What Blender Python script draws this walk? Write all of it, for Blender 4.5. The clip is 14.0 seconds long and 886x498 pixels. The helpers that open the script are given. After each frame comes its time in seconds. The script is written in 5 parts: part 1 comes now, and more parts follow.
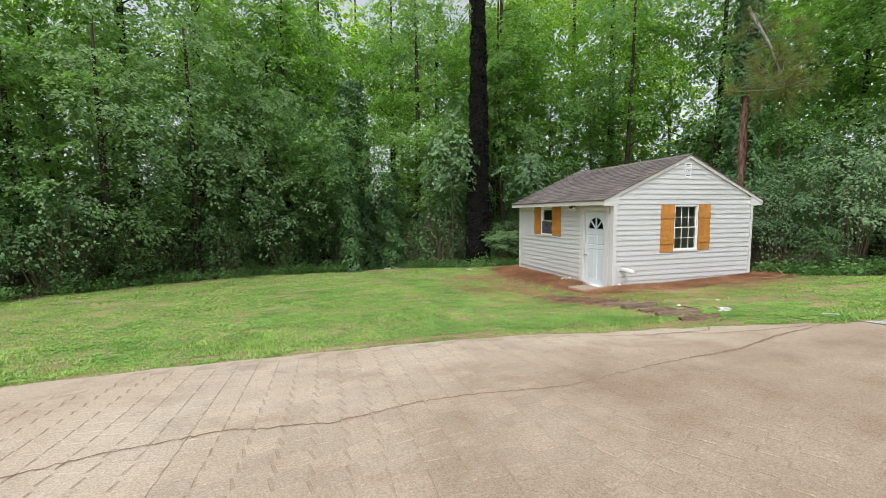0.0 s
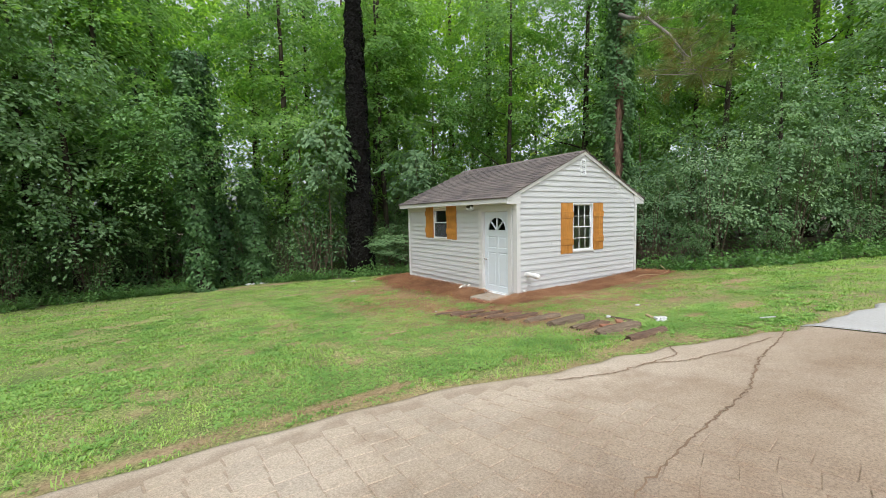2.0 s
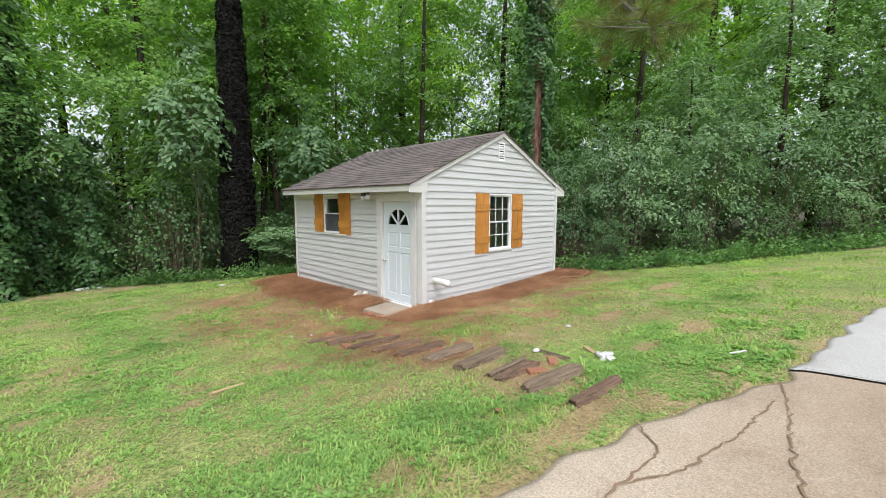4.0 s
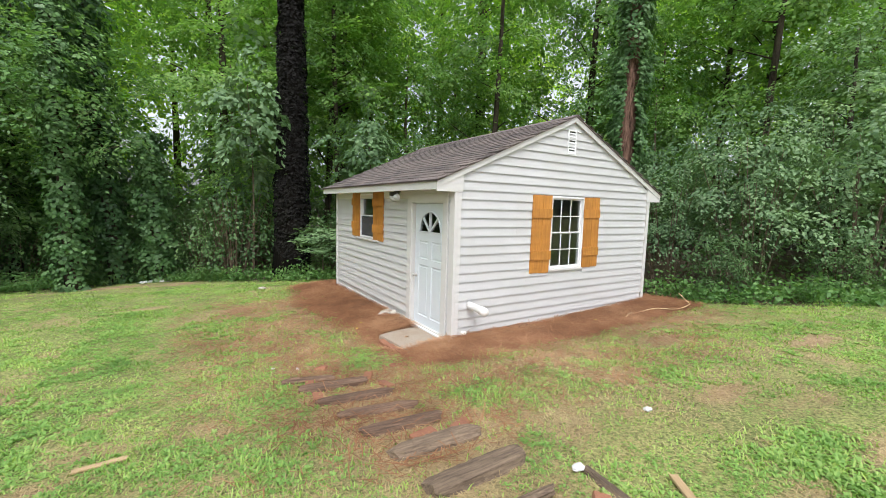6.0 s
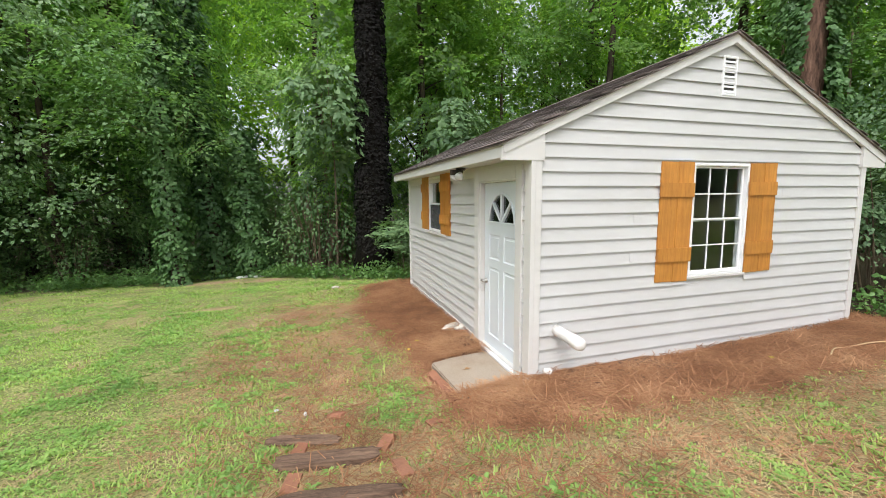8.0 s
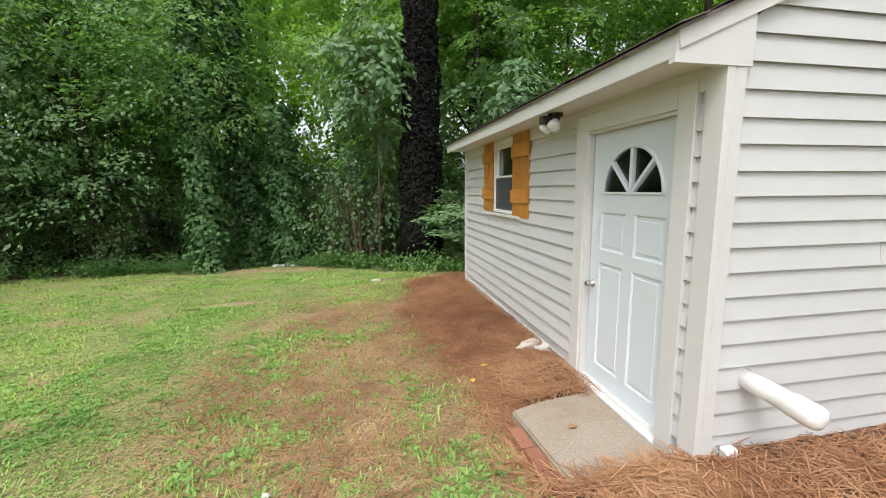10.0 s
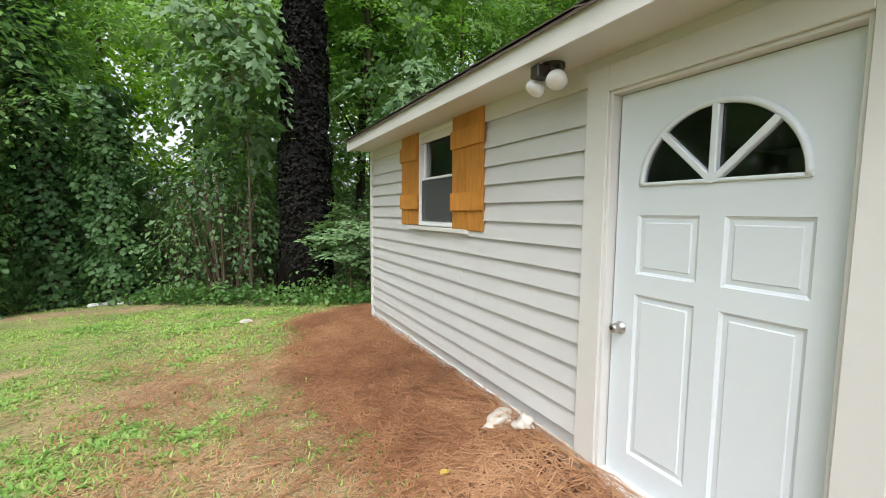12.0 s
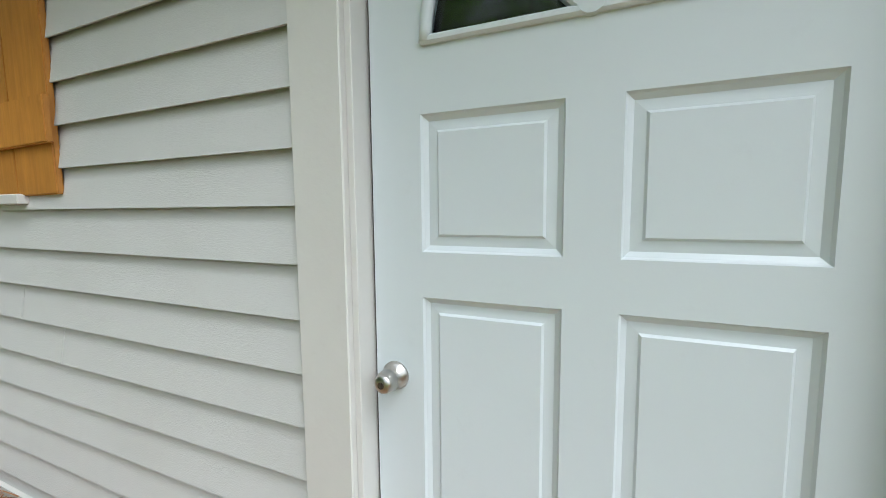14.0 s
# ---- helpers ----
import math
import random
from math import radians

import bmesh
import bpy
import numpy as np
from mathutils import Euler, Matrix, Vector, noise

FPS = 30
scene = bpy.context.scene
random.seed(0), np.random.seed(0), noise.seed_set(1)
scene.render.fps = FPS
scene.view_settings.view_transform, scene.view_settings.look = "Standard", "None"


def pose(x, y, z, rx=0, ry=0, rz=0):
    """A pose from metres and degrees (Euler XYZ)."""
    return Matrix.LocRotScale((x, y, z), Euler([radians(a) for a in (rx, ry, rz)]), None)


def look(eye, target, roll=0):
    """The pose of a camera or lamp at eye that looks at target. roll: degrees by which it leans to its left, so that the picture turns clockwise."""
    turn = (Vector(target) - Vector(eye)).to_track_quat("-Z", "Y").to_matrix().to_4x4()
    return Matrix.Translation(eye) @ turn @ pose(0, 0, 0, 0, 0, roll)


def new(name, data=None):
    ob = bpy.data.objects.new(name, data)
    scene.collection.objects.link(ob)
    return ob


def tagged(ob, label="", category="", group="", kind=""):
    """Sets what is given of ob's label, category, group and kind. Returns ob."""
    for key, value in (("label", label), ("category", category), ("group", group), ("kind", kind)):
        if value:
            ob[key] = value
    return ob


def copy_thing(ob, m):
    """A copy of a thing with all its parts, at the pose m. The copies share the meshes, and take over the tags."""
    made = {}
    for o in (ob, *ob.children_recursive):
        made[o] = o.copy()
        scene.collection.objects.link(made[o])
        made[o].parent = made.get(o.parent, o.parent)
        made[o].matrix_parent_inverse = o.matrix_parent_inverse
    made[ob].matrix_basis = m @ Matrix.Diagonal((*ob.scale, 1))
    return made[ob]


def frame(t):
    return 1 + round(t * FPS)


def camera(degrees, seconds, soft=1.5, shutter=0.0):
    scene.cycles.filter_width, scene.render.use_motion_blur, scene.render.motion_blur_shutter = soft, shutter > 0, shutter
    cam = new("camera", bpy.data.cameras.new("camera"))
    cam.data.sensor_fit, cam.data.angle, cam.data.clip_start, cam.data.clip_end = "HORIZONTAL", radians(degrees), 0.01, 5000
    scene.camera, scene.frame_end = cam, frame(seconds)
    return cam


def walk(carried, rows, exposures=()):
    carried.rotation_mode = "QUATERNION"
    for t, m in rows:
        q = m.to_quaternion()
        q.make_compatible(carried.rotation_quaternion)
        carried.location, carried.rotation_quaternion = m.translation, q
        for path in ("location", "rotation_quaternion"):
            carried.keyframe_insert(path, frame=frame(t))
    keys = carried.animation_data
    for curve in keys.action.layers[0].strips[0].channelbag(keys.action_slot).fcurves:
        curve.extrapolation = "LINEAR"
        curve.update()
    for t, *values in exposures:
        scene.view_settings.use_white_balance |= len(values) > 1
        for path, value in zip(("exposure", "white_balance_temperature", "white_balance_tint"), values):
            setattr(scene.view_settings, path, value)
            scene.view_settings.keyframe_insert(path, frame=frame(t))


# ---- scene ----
cam = camera(94.6, 14.0, soft=0.75)
PATH = [
    (0, (0.407, 0.511, 1.524), (0.965, 2.424, 1.351), -0.5),
    (0.5, (0.425, 0.957, 1.52), (0.929, 2.89, 1.434), -1.1),
    (1, (0.496, 1.448, 1.487), (1.106, 3.348, 1.348), -1.5),
    (1.5, (0.716, 1.904, 1.455), (1.571, 3.707, 1.314), -0.9),
    (2, (0.952, 2.361, 1.442), (2.04, 4.031, 1.282), -1.2),
    (2.5, (1.23, 2.76, 1.45), (2.509, 4.286, 1.26), -1.5),
    (2.7, (1.38, 2.909, 1.45), (2.72, 4.38, 1.249), -1.4),
    (4.8, (3.247, 4.022, 1.49), (4.644, 5.436, 1.269), 0.2),
    (5, (3.422, 4.093, 1.471), (4.769, 5.555, 1.253), 0.4),
    (5.5, (3.839, 4.27, 1.456), (5.048, 5.85, 1.247), 1.1),
    (6, (4.237, 4.507, 1.464), (5.31, 6.183, 1.262), 1.6),
    (6.5, (4.644, 4.732, 1.436), (5.57, 6.494, 1.238), 1.8),
    (6.9, (4.937, 4.951, 1.406), (5.77, 6.758, 1.2), 2.0),
    (7, (4.992, 5.034, 1.401), (5.849, 6.832, 1.22), 2.5),
    (7.5, (5.296, 5.392, 1.379), (6.014, 7.245, 1.149), -1.3),
    (8, (5.523, 5.84, 1.352), (6.112, 7.735, 1.105), -0.5),
    (8.5, (5.637, 6.247, 1.295), (6.166, 8.162, 1.058), -1.5),
    (9, (5.698, 6.662, 1.247), (6.067, 8.606, 0.961), -0.4),
    (9.2, (5.703, 6.824, 1.218), (6.076, 8.766, 0.918), -0.6),
    (11.3, (5.635, 8.482, 0.977), (6.129, 10.404, 0.73), 2.8),
    (11.5, (5.65, 8.648, 0.956), (6.261, 10.536, 0.71), 2.0),
    (12, (5.713, 8.989, 0.93), (6.64, 10.752, 0.751), 0.5),
    (12.5, (5.849, 9.257, 0.896), (7.129, 10.79, 0.777), -0.1),
    (13, (6.086, 9.514, 0.779), (7.676, 10.716, 0.618), -0.8),
    (13.5, (6.386, 9.729, 0.738), (8.134, 10.681, 0.547), -0.6),
    (14, (6.702, 9.927, 0.726), (8.525, 10.727, 0.531), -0.5),
]
# seconds, stops, kelvin, tint: the camera opens up over the lawn and cools down before the white door
EXPOSURE = [(0, 0.68, 6200, 10), (2.5, 0.7, 6100, 9), (5.5, 0.93, 6150, 12), (7.5, 0.93, 6350, 12), (9.2, 0.87, 6300, 11), (11.5, 0.98, 6350, 11), (13, 1.1, 6000, 7), (14, 0.72, 5950, 5)]
walk(cam, [(t, look(eye, target, roll)) for t, eye, target, roll in PATH], EXPOSURE)

# ---- world and light ----
world = bpy.data.worlds.new("overcast_sky")
scene.world = world
world.use_nodes = True
wn = world.node_tree.nodes
wn.clear()
w_out = wn.new("ShaderNodeOutputWorld")
w_bg = wn.new("ShaderNodeBackground")
w_sky = wn.new("ShaderNodeTexSky")
w_sky.sky_type = "NISHITA"
w_sky.sun_disc = False
w_sky.sun_elevation = radians(58)
w_sky.sun_rotation = radians(215)
w_sky.dust_density = 4.0
w_hsv = wn.new("ShaderNodeHueSaturation")
w_hsv.inputs["Saturation"].default_value = 0.22
world.node_tree.links.new(w_sky.outputs[0], w_hsv.inputs["Color"])
world.node_tree.links.new(w_hsv.outputs[0], w_bg.inputs["Color"])
world.node_tree.links.new(w_bg.outputs[0], w_out.inputs["Surface"])
w_bg.inputs["Strength"].default_value = 0.15

sun = new("sun", bpy.data.lights.new("sun", "SUN"))
sun.data.energy = 0.5
sun.data.angle = radians(18)
sun.data.color = (1.0, 0.97, 0.92)
sun.matrix_world = look((-8.0, -11.0, 22.0), (0, 0, 0))


# ---- materials ----
def material(name, roughness=0.8, metallic=0.0):
    m = bpy.data.materials.new(name)
    m.use_nodes = True
    n = m.node_tree.nodes
    bsdf = n["Principled BSDF"]
    bsdf.inputs["Roughness"].default_value = roughness
    bsdf.inputs["Metallic"].default_value = metallic
    return m, n, m.node_tree.links, bsdf


def noise_node(n, l, scale, detail=4.0, rough=0.6, stretch=None, space="Object"):
    c = n.new("ShaderNodeTexCoord")
    t = n.new("ShaderNodeTexNoise")
    t.inputs["Scale"].default_value = scale
    t.inputs["Detail"].default_value = detail
    t.inputs["Roughness"].default_value = rough
    if space == "World":
        g = n.new("ShaderNodeNewGeometry")
        src = g.outputs["Position"]
    else:
        src = c.outputs[space]
    if stretch:
        mp = n.new("ShaderNodeMapping")
        mp.inputs["Scale"].default_value = stretch
        l.new(src, mp.inputs["Vector"])
        src = mp.outputs[0]
    l.new(src, t.inputs["Vector"])
    return t


def ramp(n, l, src, stops):
    r = n.new("ShaderNodeValToRGB")
    e = r.color_ramp.elements
    e[0].position, e[0].color = stops[0][0], (*stops[0][1], 1)
    e[1].position, e[1].color = stops[-1][0], (*stops[-1][1], 1)
    for p, c in stops[1:-1]:
        x = e.new(p)
        x.color = (*c, 1)
    l.new(src, r.inputs[0])
    return r


def mix(n, l, fac, a, b, mode="MIX"):
    m = n.new("ShaderNodeMix")
    m.data_type = "RGBA"
    m.blend_type = mode
    for i, v in ((0, fac), (6, a), (7, b)):
        if hasattr(v, "links"):
            l.new(v, m.inputs[i])
        else:
            m.inputs[i].default_value = v if i == 0 else (*v, 1)
    return m.outputs[2]


def bump(n, l, bsdf, height, strength=0.3, distance=0.01):
    b = n.new("ShaderNodeBump")
    b.inputs["Strength"].default_value = strength
    b.inputs["Distance"].default_value = distance
    l.new(height, b.inputs["Height"])
    l.new(b.outputs[0], bsdf.inputs["Normal"])


def painted(name, colour, dirt, roughness=0.45, grain=(1, 1, 1), strength=0.15, space="Object"):
    """Painted wood or metal: fine brush relief and faint grime."""
    m, n, l, bsdf = material(name, roughness)
    big = noise_node(n, l, 1.7, 5, 0.65, space="World")
    fine = noise_node(n, l, 60.0, 3, 0.6, stretch=grain, space="World")
    spots = noise_node(n, l, 9.0, 6, 0.75, space="World")
    a = ramp(n, l, big.outputs[0], [(0.35, colour), (0.75, tuple(0.6 * c + 0.4 * d for c, d in zip(colour, dirt)))])
    f = ramp(n, l, spots.outputs[0], [(0.62, (0, 0, 0)), (0.8, (0.55, 0.55, 0.55))])
    l.new(mix(n, l, f.outputs[0], a.outputs[0], dirt), bsdf.inputs["Base Color"])
    bump(n, l, bsdf, fine.outputs[0], strength, 0.004)
    return m


def wood(name, dark, light, roughness=0.7, axis=(1, 14, 14), scale=3.0, strength=0.4):
    m, n, l, bsdf = material(name, roughness)
    g = noise_node(n, l, scale, 8, 0.7, stretch=axis)
    blot = noise_node(n, l, 2.5, 4, 0.6)
    info = n.new("ShaderNodeObjectInfo")
    r = ramp(n, l, g.outputs[0], [(0.3, dark), (0.7, light)])
    t = ramp(n, l, blot.outputs[0], [(0.3, (0.75, 0.75, 0.75)), (0.7, (1.1, 1.1, 1.1))])
    o = ramp(n, l, info.outputs["Random"], [(0.0, (0.86, 0.86, 0.86)), (1.0, (1.1, 1.1, 1.1))])
    c = mix(n, l, 1.0, r.outputs[0], t.outputs[0], "MULTIPLY")
    l.new(mix(n, l, 1.0, c, o.outputs[0], "MULTIPLY"), bsdf.inputs["Base Color"])
    bump(n, l, bsdf, g.outputs[0], strength, 0.01)
    return m


def leafy(name, dark, mid, light, translucent=0.35, roughness=0.5):
    """Leaves: each one a shade of its own, partly letting light through."""
    m = bpy.data.materials.new(name)
    m.use_nodes = True
    n, l = m.node_tree.nodes, m.node_tree.links
    bsdf = n["Principled BSDF"]
    geo = n.new("ShaderNodeNewGeometry")
    info = n.new("ShaderNodeObjectInfo")
    big = noise_node(n, l, 0.45, 3, 0.6, space="World")
    add = n.new("ShaderNodeMath")
    add.operation = "MULTIPLY_ADD"
    add.inputs[1].default_value = 0.22
    l.new(geo.outputs["Random Per Island"], add.inputs[0])
    small = noise_node(n, l, 2.3, 2, 0.5, space="World")
    two = n.new("ShaderNodeMix")
    two.inputs[0].default_value = 0.45
    l.new(big.outputs[0], two.inputs[2])
    l.new(small.outputs[0], two.inputs[3])
    l.new(two.outputs[0], add.inputs[2])
    sub = n.new("ShaderNodeMath")
    sub.operation = "SUBTRACT"
    sub.inputs[1].default_value = 0.07
    l.new(add.outputs[0], sub.inputs[0])
    r = ramp(n, l, sub.outputs[0], [(0.2, dark), (0.52, mid), (0.88, light)])
    o = ramp(n, l, info.outputs["Random"], [(0.0, (0.8, 0.84, 0.8)), (1.0, (1.15, 1.12, 1.0))])
    col = mix(n, l, 1.0, r.outputs[0], o.outputs[0], "MULTIPLY")
    l.new(col, bsdf.inputs["Base Color"])
    bsdf.inputs["Roughness"].default_value = roughness
    bsdf.inputs["Specular IOR Level"].default_value = 0.35
    tr = n.new("ShaderNodeBsdfTranslucent")
    bright = mix(n, l, 1.0, col, (1.5, 1.7, 0.7), "MULTIPLY")
    l.new(bright, tr.inputs["Color"])
    ms = n.new("ShaderNodeMixShader")
    ms.inputs[0].default_value = translucent
    l.new(bsdf.outputs[0], ms.inputs[1])
    l.new(tr.outputs[0], ms.inputs[2])
    l.new(ms.outputs[0], n["Material Output"].inputs["Surface"])
    return m


def bark(name, dark, light, scale=6.0):
    m, n, l, bsdf = material(name, 0.95)
    bsdf.inputs["Specular IOR Level"].default_value = 0.1
    v = noise_node(n, l, scale, 8, 0.7, stretch=(1, 1, 0.22))
    r = ramp(n, l, v.outputs[0], [(0.35, dark), (0.68, light)])
    l.new(r.outputs[0], bsdf.inputs["Base Color"])
    bump(n, l, bsdf, v.outputs[0], 0.9, 0.05)
    return m


def ground_material():
    m, n, l, bsdf = material("lawn_soil", 0.95)
    bare = n.new("ShaderNodeAttribute")
    bare.attribute_name = "bare"
    straw = n.new("ShaderNodeAttribute")
    straw.attribute_name = "straw"
    wild = n.new("ShaderNodeAttribute")
    wild.attribute_name = "wild"
    a = noise_node(n, l, 1.1, 5, 0.65, space="World")
    b = noise_node(n, l, 38.0, 5, 0.7, space="World")
    c = noise_node(n, l, 7.0, 5, 0.7, space="World")
    green = ramp(n, l, a.outputs[0], [(0.3, (0.17, 0.235, 0.06)), (0.7, (0.36, 0.40, 0.13))])
    speck = ramp(n, l, b.outputs[0], [(0.36, (0.3, 0.34, 0.25)), (0.64, (1.45, 1.35, 1.4))])
    lawn = mix(n, l, 1.0, green.outputs[0], speck.outputs[0], "MULTIPLY")
    clay = ramp(n, l, c.outputs[0], [(0.3, (0.30, 0.20, 0.11)), (0.7, (0.50, 0.37, 0.22))])
    clay_speck = ramp(n, l, b.outputs[0], [(0.3, (0.55, 0.5, 0.45)), (0.7, (1.35, 1.35, 1.35))])
    clay_rough = mix(n, l, 1.0, clay.outputs[0], clay_speck.outputs[0], "MULTIPLY")
    needles = ramp(n, l, b.outputs[0], [(0.32, (0.055, 0.026, 0.015)), (0.68, (0.40, 0.23, 0.135))])
    litter = ramp(n, l, b.outputs[0], [(0.3, (0.035, 0.03, 0.015)), (0.7, (0.12, 0.085, 0.045))])
    x = mix(n, l, bare.outputs["Fac"], lawn, clay_rough)
    x = mix(n, l, straw.outputs["Fac"], x, needles.outputs[0])
    x = mix(n, l, wild.outputs["Fac"], x, litter.outputs[0])
    l.new(x, bsdf.inputs["Base Color"])
    bump(n, l, bsdf, b.outputs[0], 0.7, 0.03)
    return m


def concrete(name, pale, tan, stain, grit=0.5, track=False):
    m, n, l, bsdf = material(name, 0.88)
    a = noise_node(n, l, 0.55, 5, 0.6, space="World")
    s = noise_node(n, l, 1.3, 6, 0.7, space="World")
    g = noise_node(n, l, 75.0, 5, 0.8, space="World")
    info = n.new("ShaderNodeObjectInfo")
    c = ramp(n, l, a.outputs[0], [(0.35, pale), (0.65, tan)])
    f = ramp(n, l, s.outputs[0], [(0.5, (0, 0, 0)), (0.72, (0.75, 0.75, 0.75))])
    x = mix(n, l, f.outputs[0], c.outputs[0], stain)
    at = n.new("ShaderNodeAttribute")
    at.attribute_name = "joint"
    x = mix(n, l, at.outputs["Fac"], x, tuple(0.8 * v for v in stain))
    if track:
        # red soil rubbed in where cars turn
        geo, xyz = n.new("ShaderNodeNewGeometry"), n.new("ShaderNodeSeparateXYZ")
        l.new(geo.outputs["Position"], xyz.inputs[0])
        fac = s.outputs[0]
        for axis, lo, hi in ((0, -0.6, 2.6), (1, 4.7, 3.3)):
            mr = n.new("ShaderNodeMapRange")
            mr.inputs["From Min"].default_value, mr.inputs["From Max"].default_value = lo, hi
            mr.inputs["To Max"].default_value = 1.25
            l.new(xyz.outputs[axis], mr.inputs["Value"])
            mul = n.new("ShaderNodeMath")
            mul.operation = "MULTIPLY"
            mul.use_clamp = True
            l.new(fac, mul.inputs[0])
            l.new(mr.outputs[0], mul.inputs[1])
            fac = mul.outputs[0]
        x = mix(n, l, fac, x, tuple(0.95 * v for v in stain))
    sp = ramp(n, l, g.outputs[0], [(0.3, (0.45, 0.44, 0.42)), (0.7, (1.45, 1.45, 1.45))])
    x = mix(n, l, grit, x, mix(n, l, 1.0, x, sp.outputs[0], "MULTIPLY"))
    o = ramp(n, l, info.outputs["Random"], [(0.0, (0.94, 0.94, 0.94)), (1.0, (1.05, 1.04, 1.02))])
    l.new(mix(n, l, 1.0, x, o.outputs[0], "MULTIPLY"), bsdf.inputs["Base Color"])
    bump(n, l, bsdf, g.outputs[0], 0.5, 0.006)
    return m


def glass_material():
    m, n, l, bsdf = material("window_glass", 0.03)
    bsdf.inputs["Transmission Weight"].default_value = 1.0
    bsdf.inputs["Base Color"].default_value = (0.8, 0.86, 0.84, 1)
    bsdf.inputs["IOR"].default_value = 1.5
    return m


def shingle_material():
    m, n, l, bsdf = material("roof_shingle", 0.95)
    g = noise_node(n, l, 160.0, 3, 0.7, space="World")
    a = noise_node(n, l, 1.2, 5, 0.65, space="World")
    info = n.new("ShaderNodeObjectInfo")
    c = ramp(n, l, a.outputs[0], [(0.3, (0.105, 0.094, 0.09)), (0.7, (0.20, 0.172, 0.158))])
    sp = ramp(n, l, g.outputs[0], [(0.3, (0.55, 0.55, 0.55)), (0.7, (1.4, 1.35, 1.3))])
    o = ramp(n, l, info.outputs["Random"], [(0.0, (0.75, 0.74, 0.76)), (1.0, (1.2, 1.16, 1.14))])
    x = mix(n, l, 1.0, c.outputs[0], sp.outputs[0], "MULTIPLY")
    l.new(mix(n, l, 1.0, x, o.outputs[0], "MULTIPLY"), bsdf.inputs["Base Color"])
    bump(n, l, bsdf, g.outputs[0], 0.6, 0.006)
    return m


M_SIDING = painted("white_siding_paint", (0.575, 0.575, 0.565), (0.48, 0.47, 0.44), 0.5, (1, 1, 6), 0.25)
M_TRIM = painted("white_trim_paint", (0.645, 0.635, 0.61), (0.54, 0.52, 0.48), 0.45, (1, 1, 1), 0.15)
M_DOOR = painted("cool_white_door_paint", (0.66, 0.71, 0.74), (0.60, 0.64, 0.66), 0.3, (1, 1, 1), 0.05)
M_SHUTTER = wood("orange_stained_pine", (0.42, 0.17, 0.03), (0.60, 0.27, 0.05), 0.55, (12, 12, 1), 3.0, 0.15)
M_VINYL = painted("white_vinyl_frame", (0.82, 0.83, 0.83), (0.7, 0.7, 0.68), 0.35, (1, 1, 1), 0.03)
M_GLASS = glass_material()
def screen_material():
    m, n, l, bsdf = material("insect_screen_mesh", 0.8)
    bsdf.inputs["Base Color"].default_value = (0.09, 0.095, 0.1, 1)
    bsdf.inputs["Alpha"].default_value = 0.6
    return m


M_SCREEN = screen_material()
M_DARK = painted("dark_interior_fill", (0.06, 0.06, 0.055), (0.04, 0.04, 0.035), 0.9)
M_SHINGLE = shingle_material()
M_STEEL = painted("brushed_nickel", (0.55, 0.53, 0.50), (0.45, 0.43, 0.4), 0.28, (1, 1, 1), 0.03)
M_STEEL.node_tree.nodes["Principled BSDF"].inputs["Metallic"].default_value = 1.0
M_BRONZE = painted("dark_bronze_metal", (0.035, 0.028, 0.022), (0.06, 0.05, 0.04), 0.5)
M_BULB = painted("flood_bulb_glass", (0.72, 0.73, 0.74), (0.6, 0.6, 0.6), 0.12, (1, 1, 1), 0.25)
M_PVC = painted("white_pvc", (0.80, 0.79, 0.76), (0.62, 0.58, 0.5), 0.35, (1, 1, 1), 0.05)
M_GROUND = ground_material()
M_DRIVE = concrete("worn_stamped_concrete", (0.54, 0.455, 0.36), (0.43, 0.345, 0.255), (0.30, 0.215, 0.145), 0.85, True)
M_DRIVE_GREY = concrete("newer_grey_concrete", (0.52, 0.51, 0.50), (0.47, 0.455, 0.43), (0.42, 0.395, 0.36))
M_STEP = concrete("step_concrete", (0.42, 0.365, 0.30), (0.35, 0.285, 0.215), (0.28, 0.20, 0.14), 0.7)
M_CRACK = concrete("soil_in_crack", (0.27, 0.18, 0.11), (0.19, 0.125, 0.08), (0.26, 0.17, 0.105))
M_BRICK = concrete("red_clay_brick", (0.27, 0.105, 0.06), (0.34, 0.155, 0.09), (0.20, 0.09, 0.055))
M_TIMBER = wood("weathered_timber", (0.055, 0.03, 0.02), (0.26, 0.165, 0.105), 0.95, (1, 16, 16), 4.0, 0.9)
M_TIMBER_GREY = wood("grey_weathered_timber", (0.075, 0.05, 0.034), (0.32, 0.235, 0.155), 0.95, (1, 16, 16), 4.0, 0.9)
M_LUMBER = wood("pale_lumber", (0.42, 0.28, 0.14), (0.58, 0.42, 0.24), 0.8, (1, 14, 14), 4.0, 0.2)
M_RAG = painted("white_rag_cloth", (0.62, 0.62, 0.61), (0.5, 0.46, 0.4), 0.95, (1, 1, 1), 0.5)
M_ROCK = painted("white_painted_rock", (0.56, 0.52, 0.45), (0.28, 0.17, 0.10), 0.9, (1, 1, 1), 0.6)
M_STRAW = leafy("pine_straw", (0.07, 0.026, 0.013), (0.33, 0.155, 0.08), (0.66, 0.41, 0.25), 0.05, 0.75)
M_GRASS = leafy("grass_blade", (0.075, 0.17, 0.035), (0.29, 0.43, 0.12), (0.55, 0.63, 0.24), 0.32, 0.55)
M_TUFT = leafy("crabgrass_leaf", (0.08, 0.19, 0.05), (0.25, 0.42, 0.12), (0.48, 0.61, 0.22), 0.32, 0.5)
